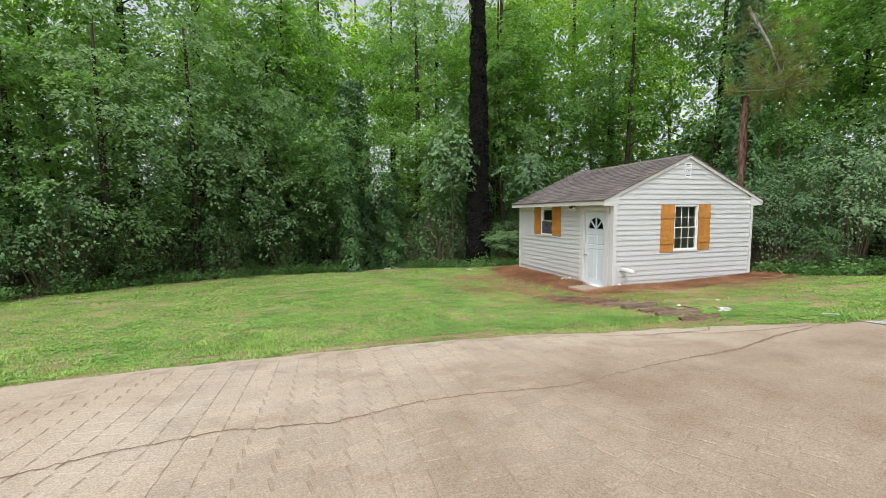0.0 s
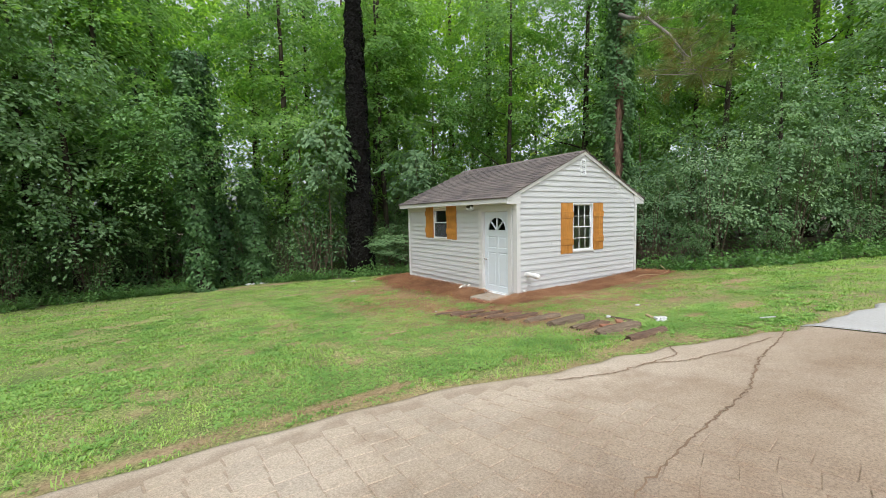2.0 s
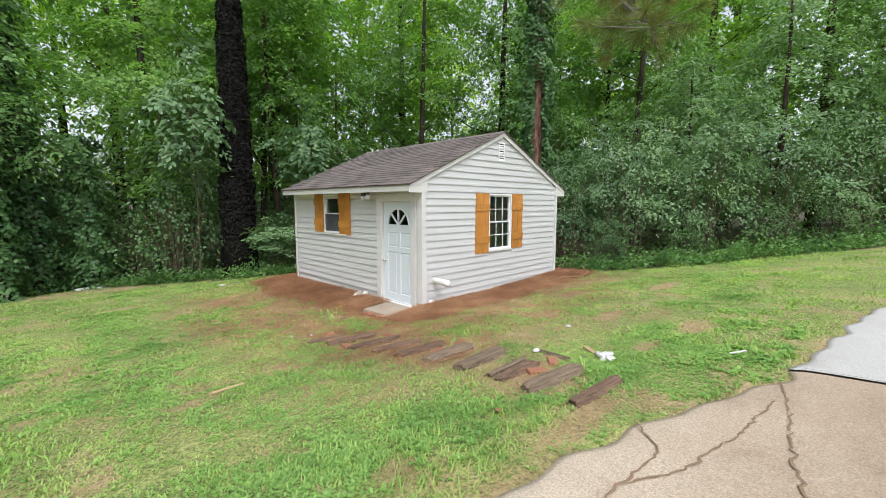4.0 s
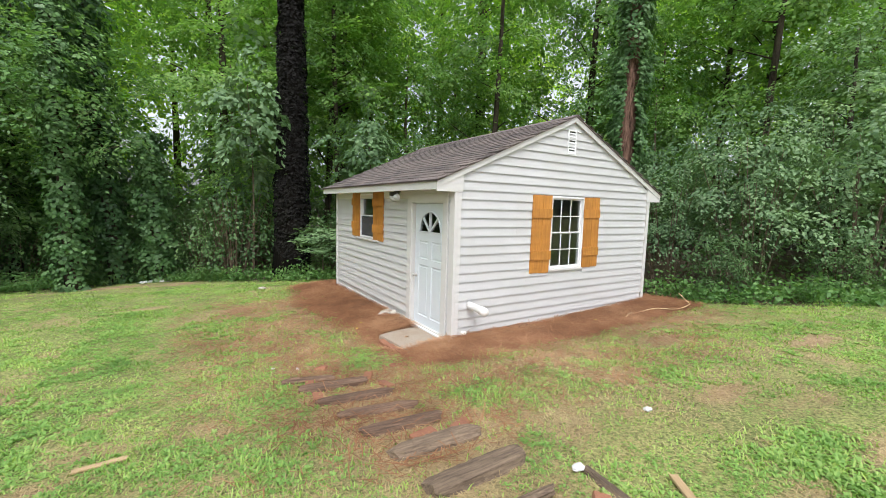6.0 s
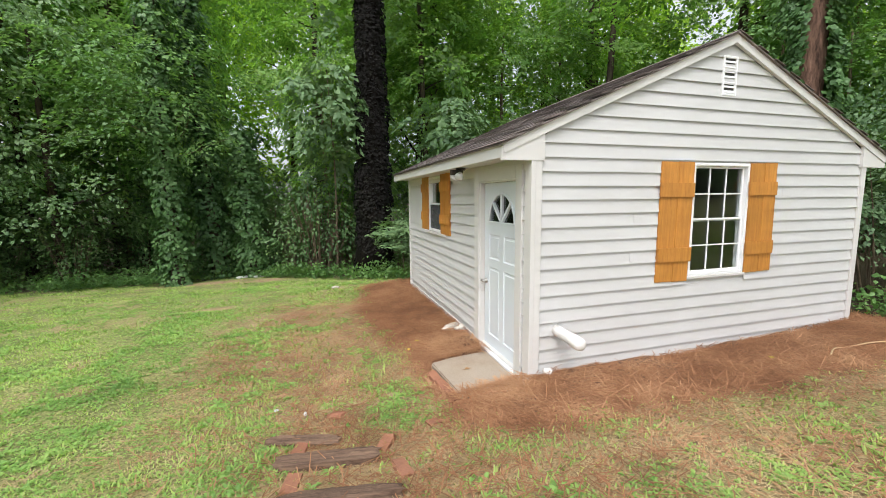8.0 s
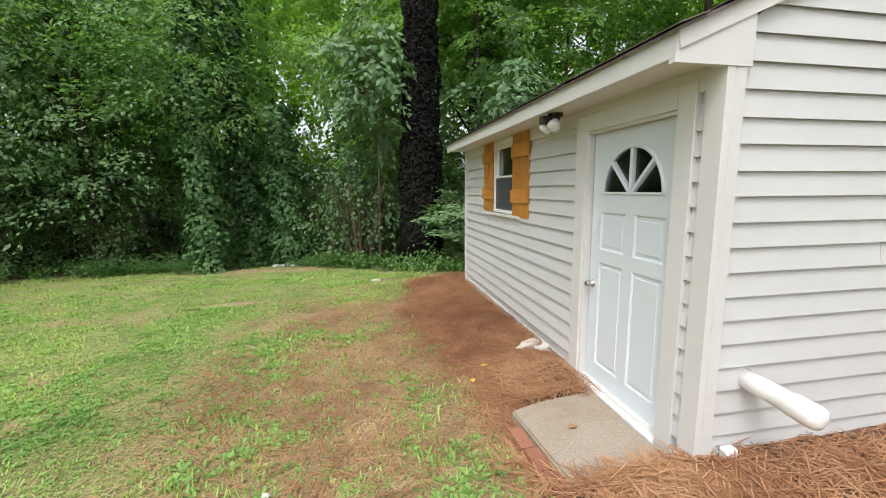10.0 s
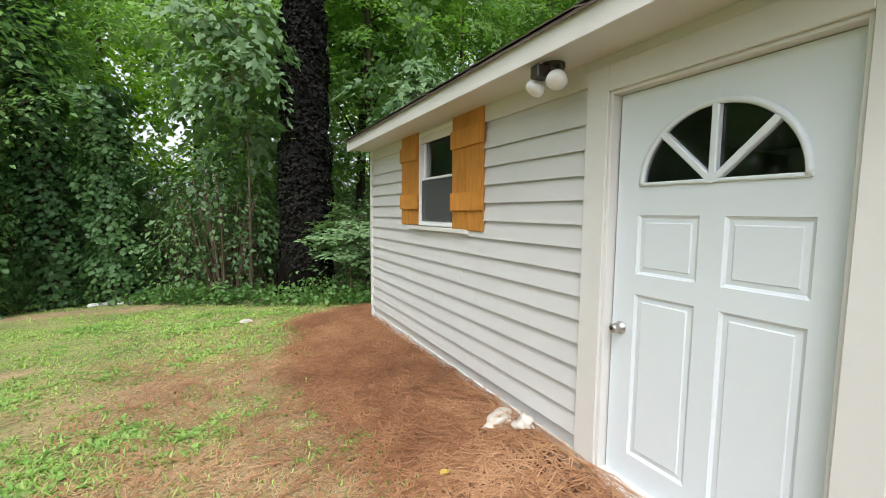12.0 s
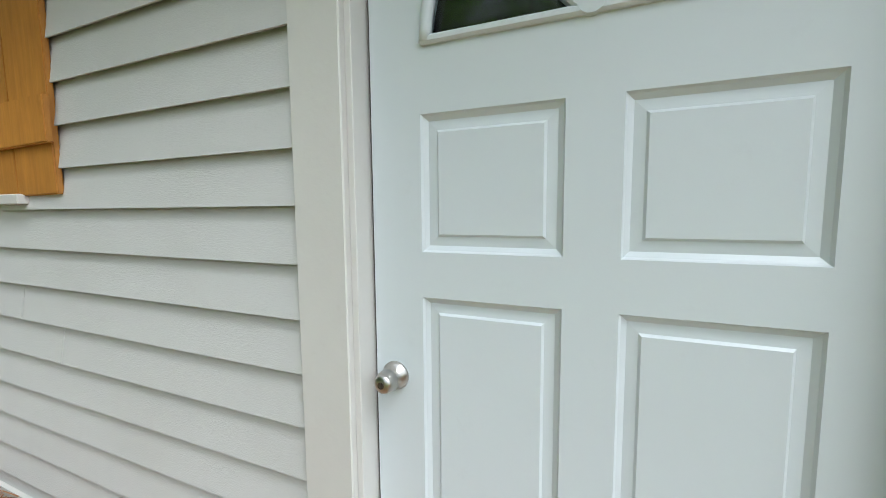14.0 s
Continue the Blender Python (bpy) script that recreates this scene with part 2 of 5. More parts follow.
M_THATCH = leafy("dead_grass_blade", (0.13, 0.085, 0.045), (0.40, 0.30, 0.17), (0.66, 0.55, 0.36), 0.1, 0.8)
M_WEED = leafy("ground_ivy_leaf", (0.035, 0.09, 0.03), (0.12, 0.24, 0.075), (0.25, 0.38, 0.14), 0.3, 0.5)
M_LEAF = leafy("broad_leaf", (0.055, 0.12, 0.035), (0.15, 0.275, 0.08), (0.33, 0.47, 0.15), 0.48)
# the shade below the canopy is put into this darker leaf colour
M_LEAF_DARK = leafy("leaf_darkened_for_shade", (0.03, 0.07, 0.028), (0.09, 0.17, 0.06), (0.19, 0.29, 0.11), 0.2)
M_LEAF_LIGHT = leafy("light_leaf", (0.08, 0.165, 0.035), (0.22, 0.36, 0.08), (0.40, 0.53, 0.16), 0.5)
# far leaves painted brighter and yellower to stand in for light coming through
M_LEAF_FAR = leafy("leaf_brightened_for_backlight", (0.13, 0.24, 0.035), (0.29, 0.43, 0.07), (0.46, 0.58, 0.14), 0.6)
M_LEAF_MID = leafy("maple_leaf", (0.045, 0.11, 0.04), (0.145, 0.27, 0.095), (0.30, 0.45, 0.18), 0.28)
M_LEAF_BLUE = leafy("privet_leaf", (0.045, 0.10, 0.05), (0.13, 0.225, 0.108), (0.26, 0.365, 0.195), 0.22, 0.55)
M_LEAF_WAXY = leafy("pale_waxy_leaf", (0.065, 0.14, 0.06), (0.19, 0.305, 0.14), (0.36, 0.47, 0.26), 0.38, 0.5)
M_IVY = leafy("ivy_leaf", (0.022, 0.06, 0.022), (0.07, 0.15, 0.055), (0.15, 0.26, 0.10), 0.2, 0.45)
M_NEEDLE = leafy("pine_needle", (0.07, 0.12, 0.025), (0.13, 0.19, 0.045), (0.3, 0.2, 0.08), 0.25, 0.5)
M_BARK = bark("dark_bark", (0.025, 0.02, 0.015), (0.10, 0.08, 0.06))
# vine-covered bark, painted near black to carry the shade round the trunk
M_BARK_BLACK = bark("vine_bark_darkened_for_shade", (0.004, 0.0035, 0.003), (0.018, 0.015, 0.012), 9.0)
M_BARK_PALE = bark("pale_grey_bark", (0.14, 0.12, 0.10), (0.30, 0.27, 0.23))
M_BARK_PINE = bark("red_pine_bark", (0.045, 0.027, 0.02), (0.30, 0.18, 0.13), 13.0)
# dead vines, their colour blackened with the same shade
M_VINE = leafy("dead_vine_darkened_for_shade", (0.003, 0.0027, 0.0022), (0.006, 0.005, 0.004), (0.012, 0.012, 0.007), 0.0, 0.95)
M_TWIG = bark("twig_bark", (0.10, 0.075, 0.05), (0.22, 0.17, 0.12), 9.0)


# ---- building helpers ----
def part(name, bm, mat, parent=None, label="", smooth=False):
    """Links a bmesh as one mesh object under a thing or a part."""
    me = bpy.data.meshes.new(name)
    bm.normal_update()
    bm.to_mesh(me)
    bm.free()
    return mesh_part(name, me, mat, parent, label, smooth)


def mesh_part(name, me, mat, parent=None, label="", smooth=False):
    for m in mat if isinstance(mat, (list, tuple)) else [mat]:
        me.materials.append(m)
    if smooth:
        me.polygons.foreach_set("use_smooth", [True] * len(me.polygons))
    ob = new(name, me)
    if parent:
        ob.parent = parent
    if label:
        ob["label"] = label
    return ob


def empty(name, m, label, category, group="", kind=""):
    ob = new(name)
    ob.empty_display_size = 0.1
    ob.matrix_basis = m
    return tagged(ob, label, category, group, kind)


def box(bm, x0, x1, y0, y1, z0, z1, bevel=0.0):
    r = bmesh.ops.create_cube(bm, size=1.0, matrix=Matrix.LocRotScale(((x0 + x1) / 2, (y0 + y1) / 2, (z0 + z1) / 2), None, (x1 - x0, y1 - y0, z1 - z0)))
    if bevel:
        es = {e for v in r["verts"] for e in v.link_edges}
        bmesh.ops.bevel(bm, geom=list(es), offset=bevel, segments=1, affect="EDGES")
    return bm


def boxed(x0, x1, y0, y1, z0, z1, bevel=0.003):
    return box(bmesh.new(), x0, x1, y0, y1, z0, z1, bevel)


def tube(bm, pts, radii, sides=8, cap=True):
    """A tapered tube along a line of points."""
    rings = []
    for i, p in enumerate(pts):
        a, b = Vector(pts[max(i - 1, 0)]), Vector(pts[min(i + 1, len(pts) - 1)])
        q = (b - a).to_track_quat("Z", "Y")
        rings.append([bm.verts.new(Vector(p) + q @ Vector((math.cos(k * math.tau / sides) * radii[i], math.sin(k * math.tau / sides) * radii[i], 0))) for k in range(sides)])
    for r, s in zip(rings, rings[1:]):
        for k in range(sides):
            bm.faces.new((r[k], r[(k + 1) % sides], s[(k + 1) % sides], s[k]))
    if cap:
        bm.faces.new(rings[0][::-1])
        bm.faces.new(rings[-1])
    return bm


def prism(bm, poly, axis, a, b):
    """Pushes a flat outline (pairs) from a to b along an axis (0 x, 1 y, 2 z)."""
    def put(p, d):
        q = list(p)
        q.insert(axis, d)
        return bm.verts.new(q)
    lo, hi = [put(p, a) for p in poly], [put(p, b) for p in poly]
    bm.faces.new(lo)
    bm.faces.new(hi[::-1])
    for i in range(len(poly)):
        j = (i + 1) % len(poly)
        bm.faces.new((lo[i], hi[i], hi[j], lo[j]))
    bmesh.ops.recalc_face_normals(bm, faces=bm.faces)
    return bm


def quads(name, verts):
    """A mesh of loose quads from an array (n, 4, 3)."""
    n = len(verts)
    me = bpy.data.meshes.new(name)
    me.vertices.add(n * 4)
    me.vertices.foreach_set("co", np.ascontiguousarray(verts, dtype=np.float32).ravel())
    me.loops.add(n * 4)
    me.loops.foreach_set("vertex_index", np.arange(n * 4, dtype=np.int32))
    me.polygons.add(n)
    me.polygons.foreach_set("loop_start", np.arange(0, n * 4, 4, dtype=np.int32))
    me.update(calc_edges=True)
    return me


def unit(v):
    return v / np.maximum(np.linalg.norm(v, axis=-1, keepdims=True), 1e-9)


def leaves(rng, centre, size, flat=0.6, fold=0.25, wide=0.55, point=None):
    """Folded leaves round the centres: quads base, side, tip, side. flat: how level they lie; point: the way that they point."""
    n = len(centre)
    normal = unit(rng.normal(size=(n, 3)) * (1 - flat) + np.array([0, 0, 1.0]) * flat)
    way = rng.normal(size=(n, 3)) if point is None else point + 0.5 * rng.normal(size=(n, 3))
    way = unit(way - normal * (way * normal).sum(1, keepdims=True))
    side = np.cross(normal, way)
    s = (size * rng.uniform(0.65, 1.3, n))[:, None]
    lift = normal * s * fold
    droop = -np.array([0, 0, 1.0]) * s * 0.15
    return np.stack([centre - way * s * 0.5, centre + side * s * wide * 0.5 + lift * 0.5 + way * s * 0.05, centre + way * s * 0.5 + droop, centre - side * s * wide * 0.5 + lift * 0.5 + way * s * 0.05], 1)


# ---- lie of the land ----
LAND = (-0.3246, 0.1204, -0.9091, 0.0431, -0.0632, 0.277, -0.026, 0.034, 0.1019, 0.3803, 0.0294, 0.0327, 0.0825, 0.0059, -0.3531)


def land(x, y):
    """Height of the ground."""
    x, y = np.asarray(x, float), np.asarray(y, float)
    u, v = (np.clip(x, -11, 22) - 5) / 10, (np.clip(y, -3, 22) - 8) / 10
    terms = (1, u, v, u * u, u * v, v * v, u**3, u * u * v, u * v * v, v**3, u**4, u**3 * v, u * u * v * v, u * v**3, v**4)
    z = sum(c * t for c, t in zip(LAND, terms))
    z = z - 0.12 * np.exp(-((x - 5.7) ** 2 + (y - 9.4) ** 2) / 2.6)
    z = z + 0.16 * np.exp(-((x - 8.2) ** 2 + (y - 14.2) ** 2) / 8.0) - 0.06 * np.exp(-((x - 9.5) ** 2 + (y - 9.4) ** 2) / 3.0)
    return z + 0.012 * np.sin(1.7 * x + 0.6 * y) * np.sin(1.3 * y - 0.8 * x)


def ground_z(x, y):
    return float(land(x, y))


def wobble(x, y, k=1.0):
    """Smooth unevenness between about -1 and 1."""
    x, y = np.asarray(x, float) * k, np.asarray(y, float) * k
    total = 0.0
    for octave, gain in ((0.7, 1.0), (1.6, 0.6), (3.7, 0.35)):
        u, v = x * octave + 37.2 * octave, y * octave + 11.7 * octave
        i, j = np.floor(u).astype(np.int64), np.floor(v).astype(np.int64)
        f, g = u - i, v - j
        f, g = f * f * (3 - 2 * f), g * g * (3 - 2 * g)
        corner = lambda s, t: (((s * 73856093) ^ (t * 19349663)) * 2654435761 % 4294967296 >> 8) % 65536 / 32767.5 - 1
        low = corner(i, j) * (1 - f) + corner(i + 1, j) * f
        high = corner(i, j + 1) * (1 - f) + corner(i + 1, j + 1) * f
        total = total + gain * (low * (1 - g) + high * g)
    return np.clip(total, -1.2, 1.2)


def drive_edge(x):
    """The y at which the driveway ends and the lawn begins."""
    x = np.asarray(x, float)
    a = 5.55 - 0.035 * np.maximum(x - 0.3, 0) ** 2 - 0.01 * np.minimum(x - 0.3, 0) ** 2
    b = 5.0 - 0.12 * (x - 3.4) - 0.05 * np.maximum(x - 3.4, 0) ** 2
    s = 1 / (1 + np.exp(np.clip(-(x - 3.45) * 9, -60, 60)))
    far = 3.95 - 0.13 * np.maximum(x - 7.0, 0) - 0.02 * np.maximum(x - 7.0, 0) ** 2
    t = 1 / (1 + np.exp(np.clip(-(x - 6.6) * 4, -60, 60)))
    e = (a * (1 - s) + b * s) * (1 - t) + far * t
    return e + 0.035 * np.sin(5.1 * x) * np.sin(2.3 * x + 1) + 0.03 * np.sin(11 * x + 0.4) * s


# the shed's outline
SX0, SX1, SY0, SY1, SZ = 7.45, 12.10, 9.24, 14.36, -0.5


def shed_gap(x, y):
    """Distance to the shed's walls."""
    dx = np.maximum(np.maximum(SX0 - x, x - SX1), 0)
    dy = np.maximum(np.maximum(SY0 - y, y - SY1), 0)
    return np.hypot(dx, dy)


def woods_edge(x):
    """The y beyond which the woods stand, left of and behind the shed."""
    return np.interp(x, [-30, -14, -8, -5, -2.5, 0, 3.4, 6, 7.6, 9, 12], [6, 9, 13.0, 17.0, 19.0, 20.0, 20.2, 17.6, 15.9, 15.5, 15.2])


def woods_right(x):
    """The y beyond which the woods stand, right of the shed."""
    return np.interp(x, [12.0, 12.6, 13.2, 14.5, 16.5, 18, 24, 40], [15, 8.7, 7.6, 6.2, 4.6, 3.4, 0, -8])


def in_woods(x, y):
    return np.where(x < 12.0, y - woods_edge(x), y - woods_right(x))


def dry_mask(x, y):
    """Thin, worn grass round the shed."""
    thin = np.exp(-(((x - 9.0) / 3.2) ** 2 + ((y - 7.7) / 1.4) ** 2)) + np.exp(-(((x - 5.6) / 1.6) ** 2 + ((y - 11.8) / 2.8) ** 2)) + 0.8 * np.exp(-(((x - 5.7) / 0.7) ** 2 + ((y - 7.4) / 1.8) ** 2))
    return np.clip(thin * (0.85 + 0.5 * wobble(x, y, 2.3) + 0.4 * wobble(x + 3, y, 6.1)), 0, 1)


def straw_mask(x, y):
    d = shed_gap(x, y) + 0.22 * wobble(x, y, 1.1)
    reach = np.where(y < SY0, 1.15, 1.25)
    m = np.clip((reach - d) / 0.35, 0, 1)
    return np.clip(np.maximum(m, 0.28 * dry_mask(x, y)), 0, 1)


SPOTS = [(3.33, 7.8, 0.26, 0.14), (8.0, 4.95, 0.45, 0.25), (8.3, 6.1, 0.6, 0.22), (5.4, 6.9, 0.22, 0.3), (2.6, 18.9, 1.5, 0.6), (4.0, 18.6, 1.0, 0.5), (3.5, 14.6, 0.8, 0.22), (5.6, 5.7, 0.45, 0.6), (5.65, 7.6, 0.4, 1.2), (0.6, 5.75, 0.9, 0.13), (2.2, 5.72, 1.0, 0.14), (-0.9, 5.85, 0.5, 0.1), (5.2, 4.95, 0.8, 0.16), (-1.6, 8.2, 0.3, 0.12), (9.6, 7.4, 0.8, 0.3), (10.8, 6.2, 0.6, 0.25), (5.3, 9.5, 0.25, 0.2), (5.0, 13.2, 0.8, 0.5), (-4.0, 17.0, 1.2, 0.3)]


def bare_mask(x, y):
    m = np.zeros_like(x, dtype=float)
    rough = 0.3 * wobble(x, y, 2.7)
    for a, b, p, q in SPOTS:
        m = np.maximum(m, np.clip(1.5 * np.exp(-((x - a) / p) ** 2 - ((y - b) / q) ** 2) - 0.35 + rough, 0, 1))
    edge = np.exp(-((y - drive_edge(x)) / 0.15) ** 2) * (0.5 + 0.6 * wobble(x, y, 1.4))
    worn = np.clip(0.9 * wobble(x + 9, y, 3.3) - 0.25, 0, 0.7)
    along = np.clip((y - 5.1) / 0.4, 0, 1) * np.clip((9.3 - y) / 0.4, 0, 1)
    path = along * np.exp(-((x - 5.67) / 0.46) ** 4) * np.clip(0.6 + 0.5 * wobble(x, y + 4, 2.9), 0, 1)
    worn = np.maximum(worn, path)
    return np.clip(np.maximum(np.maximum(m, edge), np.maximum(0.85 * dry_mask(x, y), worn)), 0, 1)


def stretch_axis(lo, hi, step, far):
    inner = np.arange(lo, hi + step / 2, step)
    k = 1.32 ** np.arange(1, 40)
    out = np.cumsum(step * k)
    out = out[out < far]
    return np.concatenate([lo - out[::-1], inner, hi + out])


def grid_mesh(name, X, Y, Z):
    ny, nx = X.shape
    me = bpy.data.meshes.new(name)
    idx = np.arange(nx * ny).reshape(ny, nx)
    f = np.stack([idx[:-1, :-1], idx[:-1, 1:], idx[1:, 1:], idx[1:, :-1]], -1).reshape(-1, 4)
    me.vertices.add(nx * ny)
    me.vertices.foreach_set("co", np.stack([X, Y, Z], -1).astype(np.float32).ravel())
    me.loops.add(f.size)
    me.loops.foreach_set("vertex_index", f.astype(np.int32).ravel())
    me.polygons.add(len(f))
    me.polygons.foreach_set("loop_start", np.arange(0, f.size, 4, dtype=np.int32))
    me.update(calc_edges=True)
    me.polygons.foreach_set("use_smooth", [True] * len(f))
    return me


X, Y = np.meshgrid(stretch_axis(-8, 16, 0.12, 900), stretch_axis(2.5, 21, 0.12, 900))
Z = land(X, Y)
mound = np.clip(1 - shed_gap(X, Y) / 0.8, 0, 1) * 0.06 * (1 + 0.5 * wobble(X, Y, 2.1)) * (shed_gap(X, Y) > 0)
slab = (X > 6.55) & (X < 7.45) & (Y > 9.1) & (Y < 10.35)
Z = Z + np.where(slab, 0, mound)
Z = np.where(slab, np.minimum(Z, -0.52), Z)
Z = np.where((X > SX0 + 0.1) & (X < SX1 - 0.1) & (Y > SY0 + 0.1) & (Y < SY1 - 0.1), np.minimum(Z, -0.62), Z)
Z = np.where(Y < drive_edge(X) - 0.02, Z - 0.05, Z)
me = grid_mesh("ground", X, Y, Z)
for key, val in (("bare", bare_mask(X, Y)), ("straw", straw_mask(X, Y)), ("wild", np.clip(in_woods(X, Y) / 0.9 + 0.5 + 0.4 * wobble(X, Y, 1.2), 0, 1))):
    at = me.attributes.new(key, "FLOAT", "POINT")
    at.data.foreach_set("value", val.astype(np.float32).ravel())
ground = tagged(mesh_part("ground", me, M_GROUND), "uneven lawn soil with red clay patches and pine needles", "ground", kind="structure")


# ---- driveway ----
def drive_mesh(name, x0, x1, y0, lift, step=0.1):
    """A slab whose far side follows the lawn's edge, with a skirt into the soil."""
    xs = np.concatenate([np.arange(x0, -7, 1.0), np.arange(max(x0, -7.0), x1 + step / 2, step)])
    gap = np.concatenate([np.linspace(16, 6, 9)[:-1], np.linspace(6, 0.1, 60), [0.05, 0.0]])
    A, G = np.meshgrid(xs, gap)
    B = np.maximum(drive_edge(A) - G, y0)
    H = land(A, B) + lift - 0.02 * np.clip(1 - G / 0.12, 0, 1)
    A, B, H = (np.vstack([m, m[-1:]]) for m in (A, B, H))
    H[-1] -= 0.12
    return grid_mesh(name, A, B, H)


def paver_gap(x, y):
    """Where the stamped stones are worn away."""
    return wobble(x, y, 0.55) > 0.75 - 0.3 * np.clip(x - 1.5, 0, 3)


me = drive_mesh("driveway", -40, 6.95, -14, 0.03)
co = np.zeros(len(me.vertices) * 3)
me.vertices.foreach_get("co", co)
co = co.reshape(-1, 3)
stamped = (co[:, 0] > -6.1) & (co[:, 0] < 3.75) & (co[:, 1] < drive_edge(co[:, 0]) - 0.2) & (co[:, 1] > 1.1) & ~paver_gap(co[:, 0], co[:, 1])
at = me.attributes.new("joint", "FLOAT", "POINT")
at.data.foreach_set("value", (0.45 * stamped).astype(np.float32))
drive = tagged(mesh_part("driveway", me, M_DRIVE), "worn tan stamped concrete driveway with a long crack", "driveway", kind="structure")
drive_pad = tagged(mesh_part("driveway_pad", drive_mesh("driveway_pad", 6.956, 26, -14, 0.028), M_DRIVE_GREY), "smooth grey concrete driveway pad beside the lawn", "driveway", kind="structure")


def ribbon(pts, width, lift, seed):
    """A thin jagged strip along a line on the ground."""
    rng = random.Random(seed)
    fine = []
    for (ax, ay), (bx, by) in zip(pts, pts[1:]):
        n = max(2, int(math.hypot(bx - ax, by - ay) / 0.035))
        for i in range(n):
            f = i / n
            fine.append((ax + (bx - ax) * f + rng.gauss(0, 0.007), ay + (by - ay) * f + rng.gauss(0, 0.009)))
    fine.append(pts[-1])
    bm = bmesh.new()
    rows = []
    for i, (x, y) in enumerate(fine):
        a, b = fine[max(i - 1, 0)], fine[min(i + 1, len(fine) - 1)]
        d = Vector((-(b[1] - a[1]), b[0] - a[0])).normalized() * width * rng.uniform(0.4, 1.3) / 2
        z = ground_z(x, y) + lift
        rows.append((bm.verts.new((x + d.x, y + d.y, z)), bm.verts.new((x, y, z + 0.0015)), bm.verts.new((x - d.x, y - d.y, z))))
    for r, s in zip(rows, rows[1:]):
        bm.faces.new((r[0], r[1], s[1], s[0]))
        bm.faces.new((r[1], r[2], s[2], s[1]))
    return bm


CRACK = [(-3.2, 2.7), (-1.9, 3.1), (-0.96, 3.43), (-0.3, 3.53), (0.43, 3.37), (1.06, 3.49), (1.62, 3.47), (2.33, 3.37), (2.9, 3.45), (3.37, 3.5), (4.46, 3.6), (5.3, 3.83), (6.16, 3.94), (6.6, 4.05)]
part("crack", ribbon(CRACK, 0.014, 0.0385, 1), M_CRACK, drive, "soil-filled crack")
part("crack", ribbon([(3.6, 4.75), (4.1, 4.5), (4.55, 4.45), (5.0, 4.4), (5.3, 4.65)], 0.016, 0.0385, 2), M_CRACK, drive, "soil-filled crack")
part("crack", ribbon([(4.55, 4.45), (4.9, 4.25), (5.5, 4.1), (6.1, 4.0)], 0.014, 0.0385, 3), M_CRACK, drive, "soil-filled crack")
part("joint", ribbon([(6.96, 3.9), (6.93, 3.0), (6.9, 1.5), (6.88, -2)], 0.008, 0.0395, 4), M_CRACK, drive, "dark expansion joint")

# ---- shed ----
SHED = pose(SX0, SY0, SZ)
shed = empty("garden_shed", SHED, "small white clapboard shed with a grey shingle roof", "shed")
W, D = SX1 - SX0, SY1 - SY0
EAVE, SLOPE, OVER, EDGE_H = 2.23, 0.448, 0.33, 2.34
DOOR_X = 0.045
MID = W / 2


def h(z):
    return z - SZ


def roof_top(u):
    return EDGE_H + SLOPE * (MID + OVER - abs(u - MID))


def wall_piece(bm, a0, a1, b0, b1, along):
    """A stretch of wall 0.1 m thick: along 'side' the long wall with the door, along 'gable' the one with the tall window."""
    if along == "side":
        box(bm, 0.012, 0.11, a0, a1, b0, b1)
    else:
        box(bm, a0, a1, 0.012, 0.11, b0, b1)


# the long wall, with the openings of door and window
DY0, DY1, DZ1 = 0.29, 1.225, h(1.53)
WY0, WY1, WZ0, WZ1 = 2.80, 3.56, h(0.80), h(1.70)
bm = bmesh.new()
for a0, a1, b0, b1 in ((0.012, DY0, 0, EAVE), (DY0, DY1, DZ1, EAVE), (DY1, WY0, 0, EAVE), (WY0, WY1, 0, WZ0), (WY0, WY1, WZ1, EAVE), (WY1, D, 0, EAVE)):
    wall_piece(bm, a0, a1, b0, b1, "side")
side_wall = part("wall", bm, M_SIDING, shed)
# the gable wall
GX0, GX1, GZ0, GZ1 = 1.90, 2.71, h(0.485), h(1.70)
bm = bmesh.new()
for a0, a1, b0, b1 in ((0.12, GX0, 0, EAVE), (GX0, GX1, 0, GZ0), (GX0, GX1, GZ1, EAVE), (GX1, W, 0, EAVE)):
    wall_piece(bm, a0, a1, b0, b1, "gable")
prism(bm, [(0.0, EAVE), (W, EAVE), (MID, roof_top(MID) - 0.07)], 1, 0.012, 0.11)
gable_wall = part("wall", bm, M_SIDING, shed)
# the two walls turned away
bm = bmesh.new()
box(bm, W - 0.1, W, 0.12, D, 0, EAVE)
part("wall", bm, M_SIDING, shed)
bm = bmesh.new()
box(bm, 0.12, W - 0.11, D - 0.1, D, 0, EAVE)
prism(bm, [(0.0, EAVE), (W, EAVE), (MID, roof_top(MID) - 0.07)], 1, D - 0.1, D)
part("wall", bm, M_SIDING, shed)
part("floor", boxed(0.12, W - 0.11, 0.12, D - 0.11, -0.05, 0.03), M_DARK, shed)
# added sheet that stands in for the unlit room behind the gable window
part("dark_backdrop", boxed(0.5, W - 0.5, 2.2, 2.25, 0.03, EAVE - 0.1), M_DARK, shed, "added dark sheet inside the shed behind the window")
bm = bmesh.new()
box(bm, 0.0, W, -0.005, 0.1, -0.35, 0.06)
box(bm, -0.005, 0.1, 0.1, D, -0.35, 0.06)
box(bm, 0.0, 0.14, 0.0, 0.11, 0.0, EAVE + 0.12)
box(bm, W - 0.14, W, 0.0, 0.11, 0.0, EAVE + 0.12)
part("foundation_skirt", bm, M_TRIM, shed, "white painted block skirt with grime")


